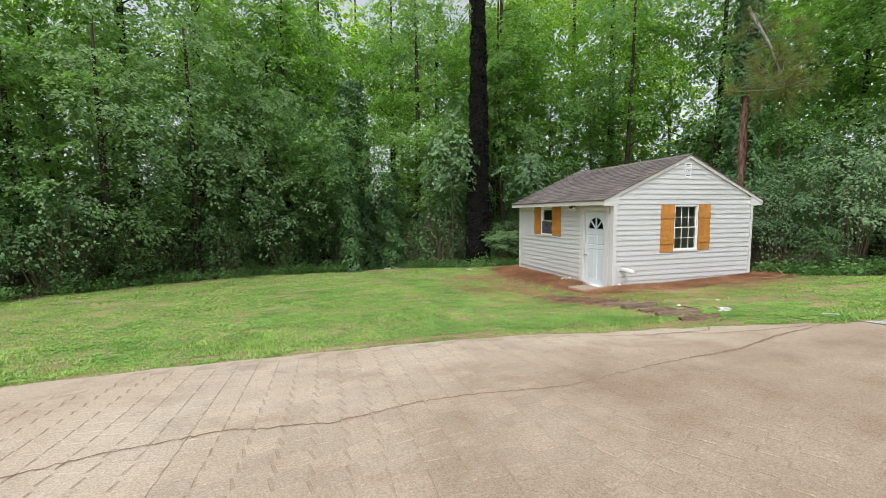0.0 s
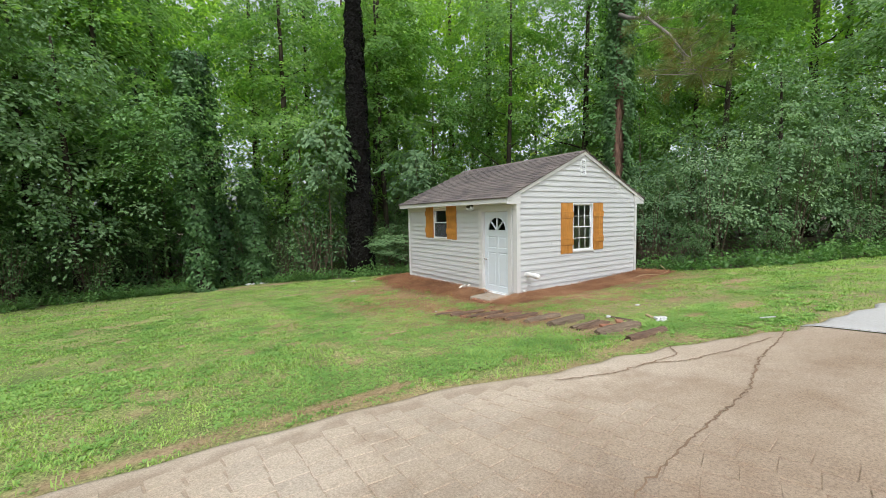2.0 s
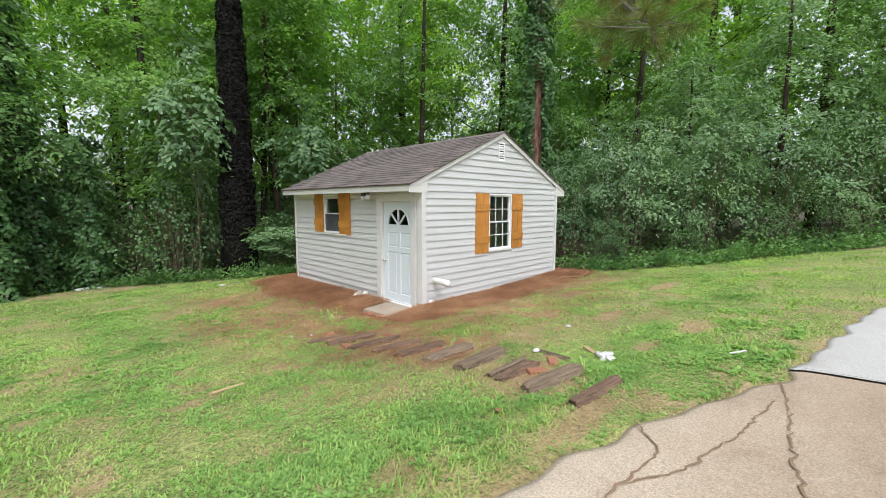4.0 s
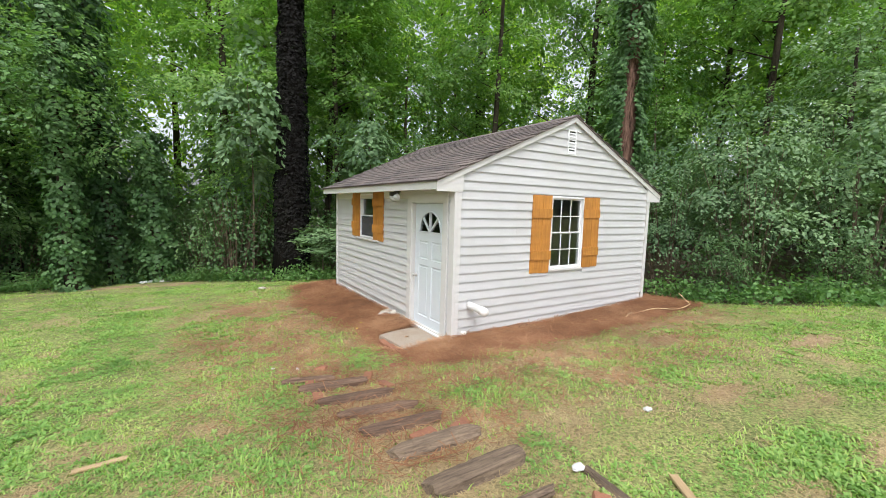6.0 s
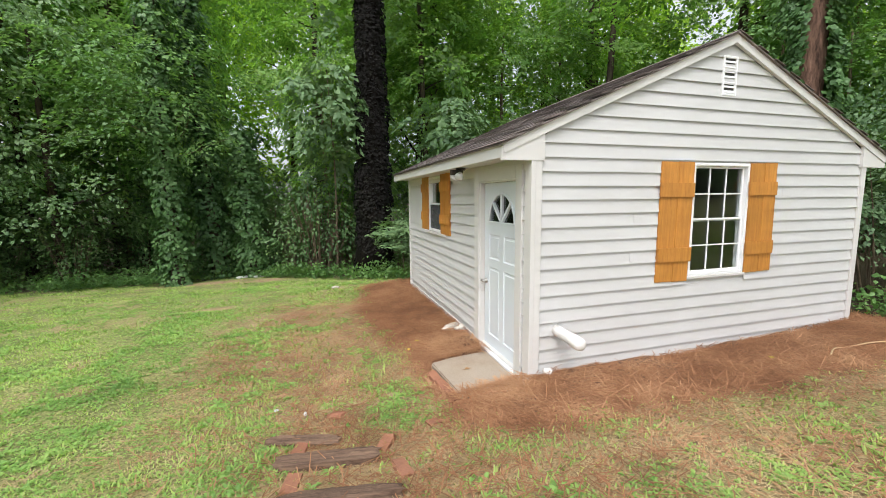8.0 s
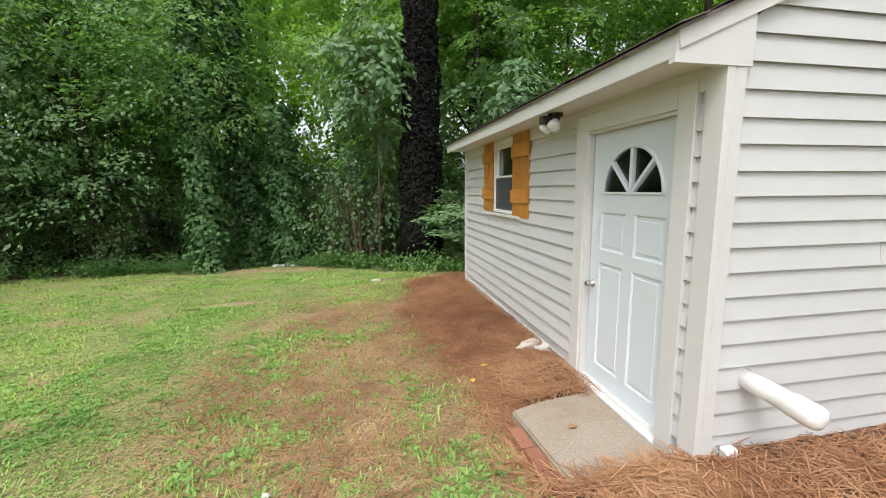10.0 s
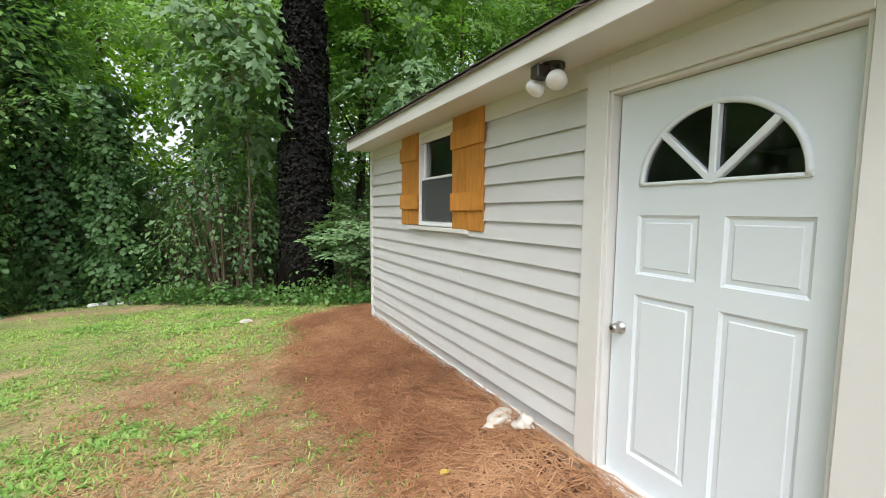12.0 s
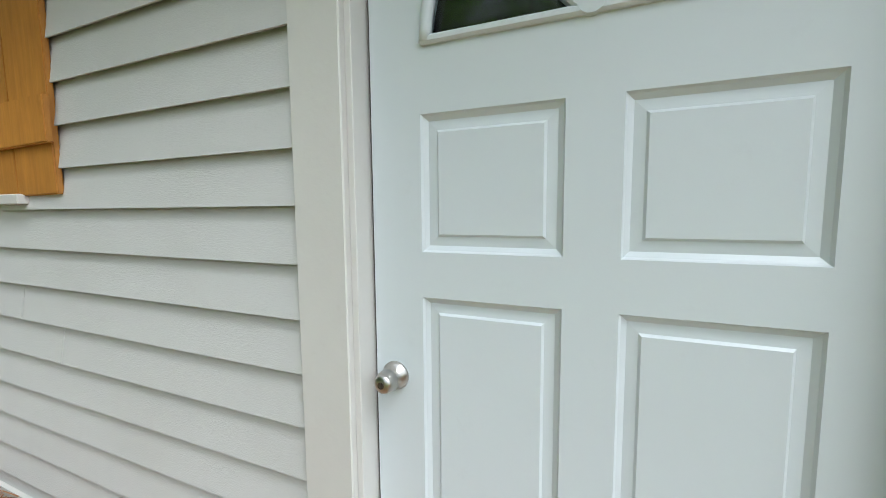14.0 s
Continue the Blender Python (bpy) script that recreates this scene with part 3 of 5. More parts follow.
def board(a0, a1, z, along, top=None):
    """One clapboard, thin above and thick below. top: how the ends are cut under the gable."""
    E, T0, T1 = 0.133, 0.031, 0.008
    bm = bmesh.new()
    lo0, lo1, hi0, hi1 = top or (a0, a1, a0, a1)
    vs = []
    for s0, s1, zz, out, back in ((lo0, lo1, z, T0, T0 - 0.006), (hi0, hi1, z + E + 0.012, T1, 0.0)):
        for s, d in ((s0, out), (s1, out), (s1, back), (s0, back)):
            vs.append(bm.verts.new((0.012 - d, s, zz) if along == "side" else (s, 0.012 - d, zz)))
    for f in ((0, 1, 5, 4), (1, 2, 6, 5), (2, 3, 7, 6), (3, 0, 4, 7), (0, 3, 2, 1), (4, 5, 6, 7)):
        bm.faces.new([vs[i] for i in f])
    bmesh.ops.recalc_face_normals(bm, faces=bm.faces)
    return bm


def spans(a0, a1, z, hole, rng, step):
    """The stretches of one course between its ends, cut round an opening and at a chance joint."""
    out = []
    h0, h1, z0, z1 = hole
    runs = [(a0, a1)] if z + 0.133 < z0 + 0.02 or z > z1 - 0.02 else [(a0, h0), (h1, a1)]
    for s, e in runs:
        if e - s > 1.6 and rng.random() < step:
            c = s + (e - s) * rng.uniform(0.25, 0.75)
            out += [(s, c - 0.0015), (c + 0.0015, e)]
        else:
            out.append((s, e))
    return out


rng = random.Random(7)
z = h(-0.337)
while z < h(1.53):
    for s, e in spans(1.372, D - 0.05, z, (WY0 - 0.02, WY1 + 0.02, WZ0 - 0.03, WZ1), rng, 0.25):
        b = part("board", board(s, e, z, "side"), M_SIDING, side_wall)
        b.location.z = rng.uniform(-0.002, 0.002)
    part("board", board(0.092, 0.147, z, "side"), M_SIDING, side_wall)
    z += 0.134
z = h(-0.394)
while z < roof_top(MID) - 0.22:
    line = lambda zz: max(0.0, (zz + 0.1 - EDGE_H) / SLOPE - OVER)
    lo, hi = line(z), line(z + 0.139)
    if hi < 0.09:
        for s, e in spans(0.085, W - 0.075, z, (GX0 - 0.03, GX1 + 0.03, GZ0 - 0.03, GZ1 + 0.03), rng, 0.15):
            b = part("board", board(s, e, z, "gable"), M_SIDING, gable_wall)
            b.location.z = rng.uniform(-0.002, 0.002)
    else:
        lo, hi = max(lo, 0.03), hi
        part("board", board(0, 0, z, "gable", (lo, W - lo, min(hi, MID - 0.02), max(W - hi, MID + 0.02))), M_SIDING, gable_wall)
    z += 0.1322

def eave_end(side):
    """The boxed end of the eave on the gable, up to the rake board."""
    f = lambda u: MID + side * (MID - u)
    return prism(bmesh.new(), [(f(-OVER + 0.001), h(1.685)), (f(0.1), h(1.685)), (f(0.1), roof_top(0.1) - 0.06), (f(-OVER + 0.001), roof_top(-OVER) - 0.03)], 1, -0.042, 0.0)


# trim: corner boards, frieze, casing, fascia, soffit, rake boards
part("corner_board", boxed(-0.03, 0.012, -0.036, 0.088, -0.1, EAVE + 0.0), M_TRIM, shed)
part("corner_board", boxed(0.012, 0.082, -0.0345, 0.012, -0.1, EAVE + 0.02), M_TRIM, shed)
part("corner_board", boxed(W - 0.072, W + 0.01, -0.03, 0.012, -0.1, EAVE + 0.02), M_TRIM, shed)
part("corner_board", boxed(-0.026, 0.012, D - 0.048, D + 0.012, -0.05, EAVE), M_TRIM, shed)
part("frieze_board", boxed(-0.014, 0.012, 0.09, D - 0.05, h(1.60), EAVE + 0.01), M_TRIM, shed)
part("door_casing", boxed(-0.03, 0.05, 1.232, 1.37, -0.03, h(1.67)), M_TRIM, shed, "wide white door casing")
part("door_casing", boxed(-0.03, 0.05, 0.148, 0.277, -0.08, h(1.67)), M_TRIM, shed, "wide white door casing")
part("door_casing", boxed(-0.031, 0.05, 0.277, 1.232, h(1.54), h(1.67)), M_TRIM, shed, "wide white door casing")
part("door_jamb", boxed(-0.012, 0.10, 1.215, 1.232, 0.0, h(1.54), 0.002), M_TRIM, shed)
part("door_jamb", boxed(-0.012, 0.10, 0.277, 0.294, 0.0, h(1.54), 0.002), M_TRIM, shed)
part("door_jamb", boxed(-0.012, 0.10, 0.294, 1.215, h(1.523), h(1.54), 0.002), M_TRIM, shed)
for y in (0.296, 1.2085):
    part("door_seal", boxed(DOOR_X + 0.006, DOOR_X + 0.04, y, y + 0.0045, 0.02, h(1.523), 0), M_BRONZE, shed, "black door seal")
part("door_seal", boxed(DOOR_X + 0.006, DOOR_X + 0.04, 0.301, 1.208, h(1.5205), h(1.5228), 0), M_BRONZE, shed, "black door seal")
part("threshold", boxed(-0.05, 0.11, 0.279, 1.23, -0.02, h(-0.455), 0.006), M_VINYL, shed, "white door threshold")
part("fascia", boxed(-OVER, -OVER + 0.025, -0.03, D + 0.02, h(1.705), h(1.825)), M_TRIM, shed)
part("soffit", boxed(-OVER + 0.025, -0.006, 0.0, D, h(1.722), h(1.737), 0.002), M_TRIM, shed, "cream painted plywood soffit")
part("eave_return", eave_end(1), M_TRIM, shed, "white boxed eave end")
part("fascia", boxed(W + OVER - 0.025, W + OVER, -0.03, D + 0.02, h(1.705), h(1.825)), M_TRIM, shed)
part("soffit", boxed(W, W + OVER - 0.025, 0.0, D, h(1.722), h(1.737), 0.002), M_TRIM, shed)
part("eave_return", eave_end(-1), M_TRIM, shed, "white boxed eave end")
for side in (1, -1):
    bm = bmesh.new()
    f = lambda u: MID + side * (MID - u)
    lo, hi = -OVER, MID
    prism(bm, [(f(lo), roof_top(lo) - 0.005), (f(hi), roof_top(hi) - 0.005), (f(hi), roof_top(hi) - 0.105), (f(lo + 0.02), roof_top(lo + 0.02) - 0.105)], 1, -0.052, -0.016)
    part("rake_board", bm, M_TRIM, shed, "cream rake board under the roof edge")

# roof: deck, shingles, ridge
bm = bmesh.new()
for side in (1, -1):
    f = lambda u: MID + side * (MID - u)
    prism(bm, [(f(-OVER - 0.02), roof_top(-OVER - 0.02) - 0.02), (f(MID), roof_top(MID) - 0.02), (f(MID), roof_top(MID) - 0.004), (f(-OVER - 0.02), roof_top(-OVER - 0.02) - 0.004)], 1, -0.075, D + 0.04)
roof = part("roof", bm, M_SHINGLE, shed, "grey-brown asphalt shingle roof with curled edges")
ANG = math.atan(SLOPE)
RUN = (MID + OVER) / math.cos(ANG)
TAB, ROW = 0.31, 0.138


def shingle_mesh(length, seed):
    rng = random.Random(seed)
    bm = bmesh.new()
    lift = rng.uniform(0.0, 0.006)
    c = [(0, 0.004, 0.010 + lift), (length - 0.004, 0.0, 0.010 + rng.uniform(0, 0.006)), (length - 0.004, ROW + 0.03, 0.004), (0, ROW + 0.03, 0.004)]
    top = [bm.verts.new(p) for p in c]
    low = [bm.verts.new((x, y, z - 0.006)) for x, y, z in c]
    bm.faces.new(top)
    for i in range(4):
        j = (i + 1) % 4
        bm.faces.new((top[i], low[i], low[j], top[j]))
    bmesh.ops.recalc_face_normals(bm, faces=bm.faces)
    me = bpy.data.meshes.new("shingle")
    bm.to_mesh(me)
    bm.free()
    me.materials.append(M_SHINGLE)
    return me


SHINGLES = [shingle_mesh(TAB, s) for s in range(6)]
rng = random.Random(3)
rows = int(RUN / ROW)
for side in (1, -1):
    joined = bmesh.new()
    for i in range(rows):
        s = i * ROW - 0.035
        u = -OVER + s * math.cos(ANG)
        for k in range(int((D + 0.1) / TAB) + 1):
            v = -0.09 + k * TAB - (i % 2) * TAB / 2 + rng.uniform(-0.006, 0.006)
            if v < -0.1 or v > D - 0.2:
                continue
            m = Matrix.Translation((u, v, roof_top(-OVER) + s * math.sin(ANG))) @ Matrix.Rotation(-ANG, 4, "Y") @ Matrix(((0, 1, 0, 0), (1, 0, 0, 0), (0, 0, 1, 0), (0, 0, 0, 1)))
            me = SHINGLES[rng.randrange(6)]
            if side == 1:
                ob = new("shingle", me)
                ob.parent = roof
                ob.matrix_basis = m
            else:
                n0 = len(joined.verts)
                joined.from_mesh(me)
                joined.verts.ensure_lookup_table()
                for vert in joined.verts[n0:]:
                    p = m @ vert.co
                    vert.co = (W - p.x, p.y, p.z)
    if side == -1:
        tagged(part("shingles", joined, M_SHINGLE, roof), kind="stuff")
    else:
        joined.free()
bm = bmesh.new()
k = -0.08
while k < D:
    prism(bm, [(MID - 0.13, roof_top(MID - 0.13) + 0.008), (MID, roof_top(MID) + 0.016), (MID + 0.13, roof_top(MID + 0.13) + 0.008), (MID, roof_top(MID) + 0.008)], 1, k, min(k + 0.19, D + 0.03))
    k += 0.2
part("ridge_cap", bm, M_SHINGLE, roof)


# ---- shed door ----
YC, FZ, FR = 0.747, h(1.068), 0.325
PA, PB = (0.788, 1.085), (0.393, 0.688)
PANELS = [(*p, a, b) for p in (PA, PB) for a, b in ((h(0.633), h(0.925)), (h(-0.30), h(0.533)))]
LY0, LY1, LZ0, LZ1 = 0.302, 1.207, h(-0.45), h(1.52)
bm = bmesh.new()
ys = [LY0, *PB, *PA, LY1]
zs = [LZ0, h(-0.30), h(0.533), h(0.633), h(0.925), FZ]
for i in range(5):
    for j in range(5):
        if i in (1, 3) and j in (1, 3):
            continue
        box(bm, 0.0, 0.04, ys[i], ys[i + 1], zs[j], zs[j + 1])
# the upper part, round the half-round light
arc = [(YC + FR * math.cos(math.pi * k / 32), FZ + FR * math.sin(math.pi * k / 32)) for k in range(33)]
ring = []
for (y, z) in arc:
    dy, dz = y - YC, z - FZ
    s = min((LY1 - YC) / dy if dy > 1e-6 else (LY0 - YC) / dy if dy < -1e-6 else 1e9, (LZ1 - FZ) / dz if dz > 1e-6 else 1e9)
    ring.append((YC + dy * s, FZ + dz * s))
for x in (0.0, 0.04):
    a = [bm.verts.new((x, *p)) for p in arc]
    b = [bm.verts.new((x, *p)) for p in ring]
    for k in range(32):
        bm.faces.new((a[k], b[k], b[k + 1], a[k + 1]))
    if x == 0.0:
        front = a
    else:
        for k in range(32):
            bm.faces.new((front[k], front[k + 1], a[k + 1], a[k]))
    for corner in ((LY1, LZ1), (LY0, LZ1)):
        near = sorted(range(33), key=lambda k: (ring[k][0] - corner[0]) ** 2 + (ring[k][1] - corner[1]) ** 2)[:2]
        bm.faces.new((b[min(near)], bm.verts.new((x, *corner)), b[max(near)]))
bmesh.ops.remove_doubles(bm, verts=bm.verts, dist=0.0004)
bmesh.ops.recalc_face_normals(bm, faces=bm.faces)
door = part("door", bm, M_DOOR, shed, "cool white panelled door with a fan light, closed")
door.location.x = DOOR_X


def frustum(bm, y0, y1, z0, z1, inset, xa, xb):
    """A raised field: an outline at depth xa that slopes to a smaller one at xb."""
    a = [bm.verts.new((xa, y, z)) for y, z in ((y0, z0), (y1, z0), (y1, z1), (y0, z1))]
    b = [bm.verts.new((xb, y, z)) for y, z in ((y0 + inset, z0 + inset), (y1 - inset, z0 + inset), (y1 - inset, z1 - inset), (y0 + inset, z1 - inset))]
    for i in range(4):
        j = (i + 1) % 4
        bm.faces.new((a[i], a[j], b[j], b[i]))
    return b


for y0, y1, z0, z1 in PANELS:
    bm = bmesh.new()
    b = frustum(bm, y0, y1, z0, z1, 0.004, 0.0, 0.006)
    b = frustum(bm, y0 + 0.004, y1 - 0.004, z0 + 0.004, z1 - 0.004, 0.010, 0.006, 0.012)
    c = frustum(bm, y0 + 0.014, y1 - 0.014, z0 + 0.014, z1 - 0.014, 0.020, 0.012, 0.010)
    d = frustum(bm, y0 + 0.034, y1 - 0.034, z0 + 0.034, z1 - 0.034, 0.005, 0.010, 0.005)
    bm.faces.new(d)
    back = [bm.verts.new((0.034, y, z)) for y, z in ((y0, z0), (y1, z0), (y1, z1), (y0, z1))]
    bm.faces.new(back)
    bmesh.ops.remove_doubles(bm, verts=bm.verts, dist=0.0003)
    bmesh.ops.recalc_face_normals(bm, faces=bm.faces)
    part("panel", bm, M_DOOR, door)

# fan light: panes, moulding and bars
for k0, k1 in ((0, 0.25), (0.25, 0.5), (0.5, 0.75), (0.75, 1.0)):
    bm = bmesh.new()
    pts = [(YC, FZ)] + [(YC + (FR + 0.004) * math.cos(math.pi * (k0 + (k1 - k0) * k / 10)), FZ + (FR + 0.004) * math.sin(math.pi * (k0 + (k1 - k0) * k / 10))) for k in range(11)]
    prism(bm, pts, 0, 0.018, 0.022)
    ob = part("pane", bm, M_GLASS, door, "dark glass pane")
    ob.visible_shadow = False
bm = bmesh.new()
tube(bm, [(-0.002, YC + (FR - 0.002) * math.cos(math.pi * k / 40), FZ + (FR - 0.002) * math.sin(math.pi * k / 40)) for k in range(41)], [0.014] * 41, 8)
part("fan_moulding", bm, M_DOOR, door, smooth=True)
part("fan_moulding", boxed(-0.012, 0.012, YC - FR - 0.012, YC + FR + 0.012, FZ - 0.006, FZ + 0.012, 0.005), M_DOOR, door)
for a in (0.25, 0.5, 0.75):
    bm = boxed(-0.012, 0.026, -0.015, 0.015, 0.02, FR, 0.005)
    bmesh.ops.transform(bm, matrix=Matrix.Translation((0, YC, FZ)) @ Matrix.Rotation(math.pi * a - math.pi / 2, 4, "X"), verts=bm.verts)
    part("fan_bar", bm, M_DOOR, door)
bm = bmesh.new()
tube(bm, [(-0.013, YC, FZ + 0.016), (0.02, YC, FZ + 0.016)], [0.024, 0.027], 20)
part("fan_hub", bm, M_DOOR, door)
KY, KZ = 1.156, h(0.345)
bm = bmesh.new()
tube(bm, [(x, KY, KZ) for x in (0.0, -0.006, -0.010, -0.024, -0.030, -0.036, -0.058, -0.064, -0.066)], [0.033, 0.033, 0.026, 0.017, 0.017, 0.026, 0.022, 0.018, 0.008], 24)
knob = part("door_knob", bm, M_STEEL, door, "brushed nickel door knob with keyhole", smooth=True)
bm = bmesh.new()
tube(bm, [(-0.064, KY, KZ), (-0.0675, KY, KZ)], [0.008, 0.008], 12)
box(bm, -0.069, -0.067, KY - 0.001, KY + 0.001, KZ - 0.006, KZ + 0.006)
part("keyhole", bm, M_BRONZE, knob)


# ---- shed windows and shutters ----
def window(along, a0, a1, z0, z1, cols, rows_, label):
    """A sash window in its opening: outer frame, upper and lower sash with bars, panes. Local: a along the wall, d out of it."""
    def bx(p0, p1, d0, d1, q0, q1, bevel=0.003):
        return boxed(d0, d1, p0, p1, q0, q1, bevel) if along == "side" else boxed(p0, p1, d0, d1, q0, q1, bevel)
    bm = bmesh.new()
    fw = 0.032
    for r in ((a0, a0 + fw, z0, z1), (a1 - fw, a1, z0, z1), (a0 + fw, a1 - fw, z0, z0 + fw), (a0 + fw, a1 - fw, z1 - fw, z1)):
        if along == "side":
            box(bm, -0.018, 0.09, r[0], r[1], r[2], r[3], 0.004)
        else:
            box(bm, r[0], r[1], -0.018, 0.09, r[2], r[3], 0.004)
    win = part("window", bm, M_VINYL, shed, label)
    mid = (z0 + z1) / 2
    for k, (s0, s1, d) in enumerate(((mid - 0.018, z1 - fw, 0.03), (z0 + fw, mid + 0.018, 0.012))):
        b0, b1, w = a0 + fw, a1 - fw, 0.022
        bm = bmesh.new()
        for r in ((b0, b0 + w, s0, s1), (b1 - w, b1, s0, s1), (b0 + w, b1 - w, s0, s0 + w), (b0 + w, b1 - w, s1 - w, s1)):
            if along == "side":
                box(bm, d, d + 0.018, *r, 0.002)
            else:
                box(bm, r[0], r[1], d, d + 0.018, r[2], r[3], 0.002)
        part("sash", bm, M_VINYL, win)
        cw, ch = (b1 - b0 - 2 * w) / cols, (s1 - s0 - 2 * w) / rows_
        for i in range(1, cols):
            part("glazing_bar", bx(b0 + w + i * cw - 0.007, b0 + w + i * cw + 0.007, d + 0.001, d + 0.014, s0 + w, s1 - w, 0.002), M_VINYL, win)
        for j in range(1, rows_):
            part("glazing_bar", bx(b0 + w, b1 - w, d + 0.0015, d + 0.0135, s0 + w + j * ch - 0.007, s0 + w + j * ch + 0.007, 0.002), M_VINYL, win)
        ob = part("pane", bx(b0 + w - 0.004, b1 - w + 0.004, d + 0.0145, d + 0.0175, s0 + w - 0.004, s1 - w + 0.004, 0), M_GLASS, win)
        ob.visible_shadow = False
    return win


gable_win = window("gable", GX0, GX1, GZ0, GZ1, 3, 2, "white vinyl sash window with six-pane sashes")
side_win = window("side", WY0 - 0.01, WY1, WZ0, WZ1, 1, 1, "white vinyl sash window with plain sashes")
part("insect_screen", boxed(0.004, 0.006, WY0 + 0.03, WY1 - 0.032, WZ0 + 0.04, (WZ0 + WZ1) / 2 - 0.01, 0), M_SCREEN, side_win, "grey insect screen")
part("sill", boxed(-0.045, 0.01, 2.58, 3.80, h(0.755), h(0.79)), M_TRIM, side_win, "white wooden sill")
part("sill", boxed(GX0 - 0.02, GX1 + 0.02, -0.03, 0.01, GZ0 - 0.03, GZ0 - 0.001), M_TRIM, gable_win)


def shutter(along, a0, a1, z0, z1, tilt, seed):
    """A board shutter: two upright boards and two battens."""
    rng = random.Random(seed)
    w, t = a1 - a0, 0.02
    def bx(p0, p1, d0, d1, q0, q1):
        bm = bmesh.new()
        if along == "side":
            box(bm, -d1, -d0, p0, p1, q0, q1)
        else:
            box(bm, p0, p1, -d1, -d0, q0, q1)
        bmesh.ops.bevel(bm, geom=list(bm.edges), offset=0.004, segments=2, affect="EDGES")
        return bm
    ht = z1 - z0
    root = part("shutter", bx(0, w * 0.52 - 0.001, 0, t, 0, ht), M_SHUTTER, shed, "orange-stained wooden board shutter with two battens")
    part("shutter_board", bx(w * 0.52 + 0.001, w, 0, t, rng.uniform(-0.006, 0.004), ht + rng.uniform(-0.004, 0.006)), M_SHUTTER, root)
    for q in (0.17, 0.71):
        e = rng.uniform(-0.012, 0.012)
        part("batten", bx(-0.012 + e, w + 0.006 + e, t + 0.0005, t + 0.021, ht * q, ht * q + 0.15), M_SHUTTER, root)
    root.matrix_basis = (pose(-0.008, a0, z0, tilt) if along == "side" else pose(a0, -0.008, z0, 0, tilt))
    return root


shutter("gable", 8.905 - SX0, 9.335 - SX0, h(0.447), h(1.705), 0.6, 1)
shutter("gable", 10.165 - SX0, 10.575 - SX0, h(0.475), h(1.705), -0.7, 2)
shutter("side", 12.80 - SY0, 13.24 - SY0, h(0.80), h(1.72), 0.5, 3)
shutter("side", 11.60 - SY0, 12.08 - SY0, h(0.785), h(1.73), -0.6, 4)

# gable vent
VX0, VX1, VZ0, VZ1 = 2.20, 2.40, h(2.40), h(2.80)
bm = bmesh.new()
for r in ((VX0, VX0 + 0.025, VZ0, VZ1), (VX1 - 0.025, VX1, VZ0, VZ1), (VX0 + 0.025, VX1 - 0.025, VZ0, VZ0 + 0.025), (VX0 + 0.025, VX1 - 0.025, VZ1 - 0.025, VZ1)):
    box(bm, r[0], r[1], -0.022, 0.0, r[2], r[3], 0.003)
vent = part("gable_vent", bm, M_VINYL, shed, "white louvred gable vent")
part("vent_backing", boxed(VX0 + 0.02, VX1 - 0.02, -0.007, -0.0055, VZ0 + 0.02, VZ1 - 0.02, 0), M_DARK, vent)
for k in range(7):
    bm = boxed(VX0 + 0.024, VX1 - 0.024, -0.003, 0.003, 0, 0.045, 0.001)
    ob = part("slat", bm, M_VINYL, vent)
    ob.matrix_basis = pose(0, -0.017, VZ0 + 0.03 + k * 0.05, -28)

# drain pipe through the gable wall
bm = bmesh.new()
tube(bm, [(0.29, 0.02, h(0.055)), (0.29, -0.12, h(0.05)), (0.295, -0.25, h(0.04)), (0.295, -0.262, h(0.04)), (0.30, -0.36, h(0.03)), (0.30, -0.39, h(0.028)), (0.30, -0.405, h(0.027))], [0.055, 0.055, 0.055, 0.062, 0.062, 0.055, 0.03], 20)
part("drain_pipe", bm, M_PVC, shed, "white plastic pipe stub with a cap", smooth=True)
part("cleanout_cap", boxed(0.13, 0.21, -0.09, -0.03, -0.1, h(-0.31), 0.012), M_PVC, shed, "small white plastic fitting at the wall foot")

# ---- floodlight under the eave ----
light = empty("security_light", pose(7.28, 10.72, 1.723), "dark bronze twin floodlight under the eave", "light fixture")
bm = bmesh.new()
tube(bm, [(0, 0, 0), (0, 0, -0.02), (0, 0, -0.032)], [0.062, 0.062, 0.05], 20)
part("mounting_plate", bm, M_BRONZE, light)
bm = boxed(-0.13, -0.04, -0.03, 0.035, -0.09, -0.025, 0.006)
part("presence_sensor", bm, M_BRONZE, light)
for yy, ax in ((-0.045, (-0.04, -0.03, -0.065)), (0.06, (-0.055, 0.015, -0.085))):
    w = Vector(ax).normalized()
    p = Vector((0, yy, -0.03))
    bm = bmesh.new()
    tube(bm, [p, p + w * 0.03, p + w * 0.06], [0.02, 0.026, 0.030], 14)
    socket = part("lamp_socket", bm, M_BRONZE, light)
    bm = bmesh.new()
    tube(bm, [p + w * d for d in (0.045, 0.06, 0.09, 0.115, 0.13, 0.137)], [0.026, 0.034, 0.052, 0.056, 0.045, 0.02], 20)
    part("flood_bulb", bm, M_BULB, socket, "silvered glass flood bulb", smooth=True)

# ---- doorstep ----
step = empty("door_step", pose(7.03, 9.62, -0.52), "cracked concrete door step edged with red bricks", "step")
bm = bmesh.new()
prism(bm, [(-0.35, 0.42), (-0.29, -0.42), (0.36, -0.34), (0.375, 0.57), (-0.1, 0.5)], 2, -0.1, 0.055)
bmesh.ops.bevel(bm, geom=[e for e in bm.edges], offset=0.012, segments=2, affect="EDGES")
part("slab", bm, M_STEP, step)


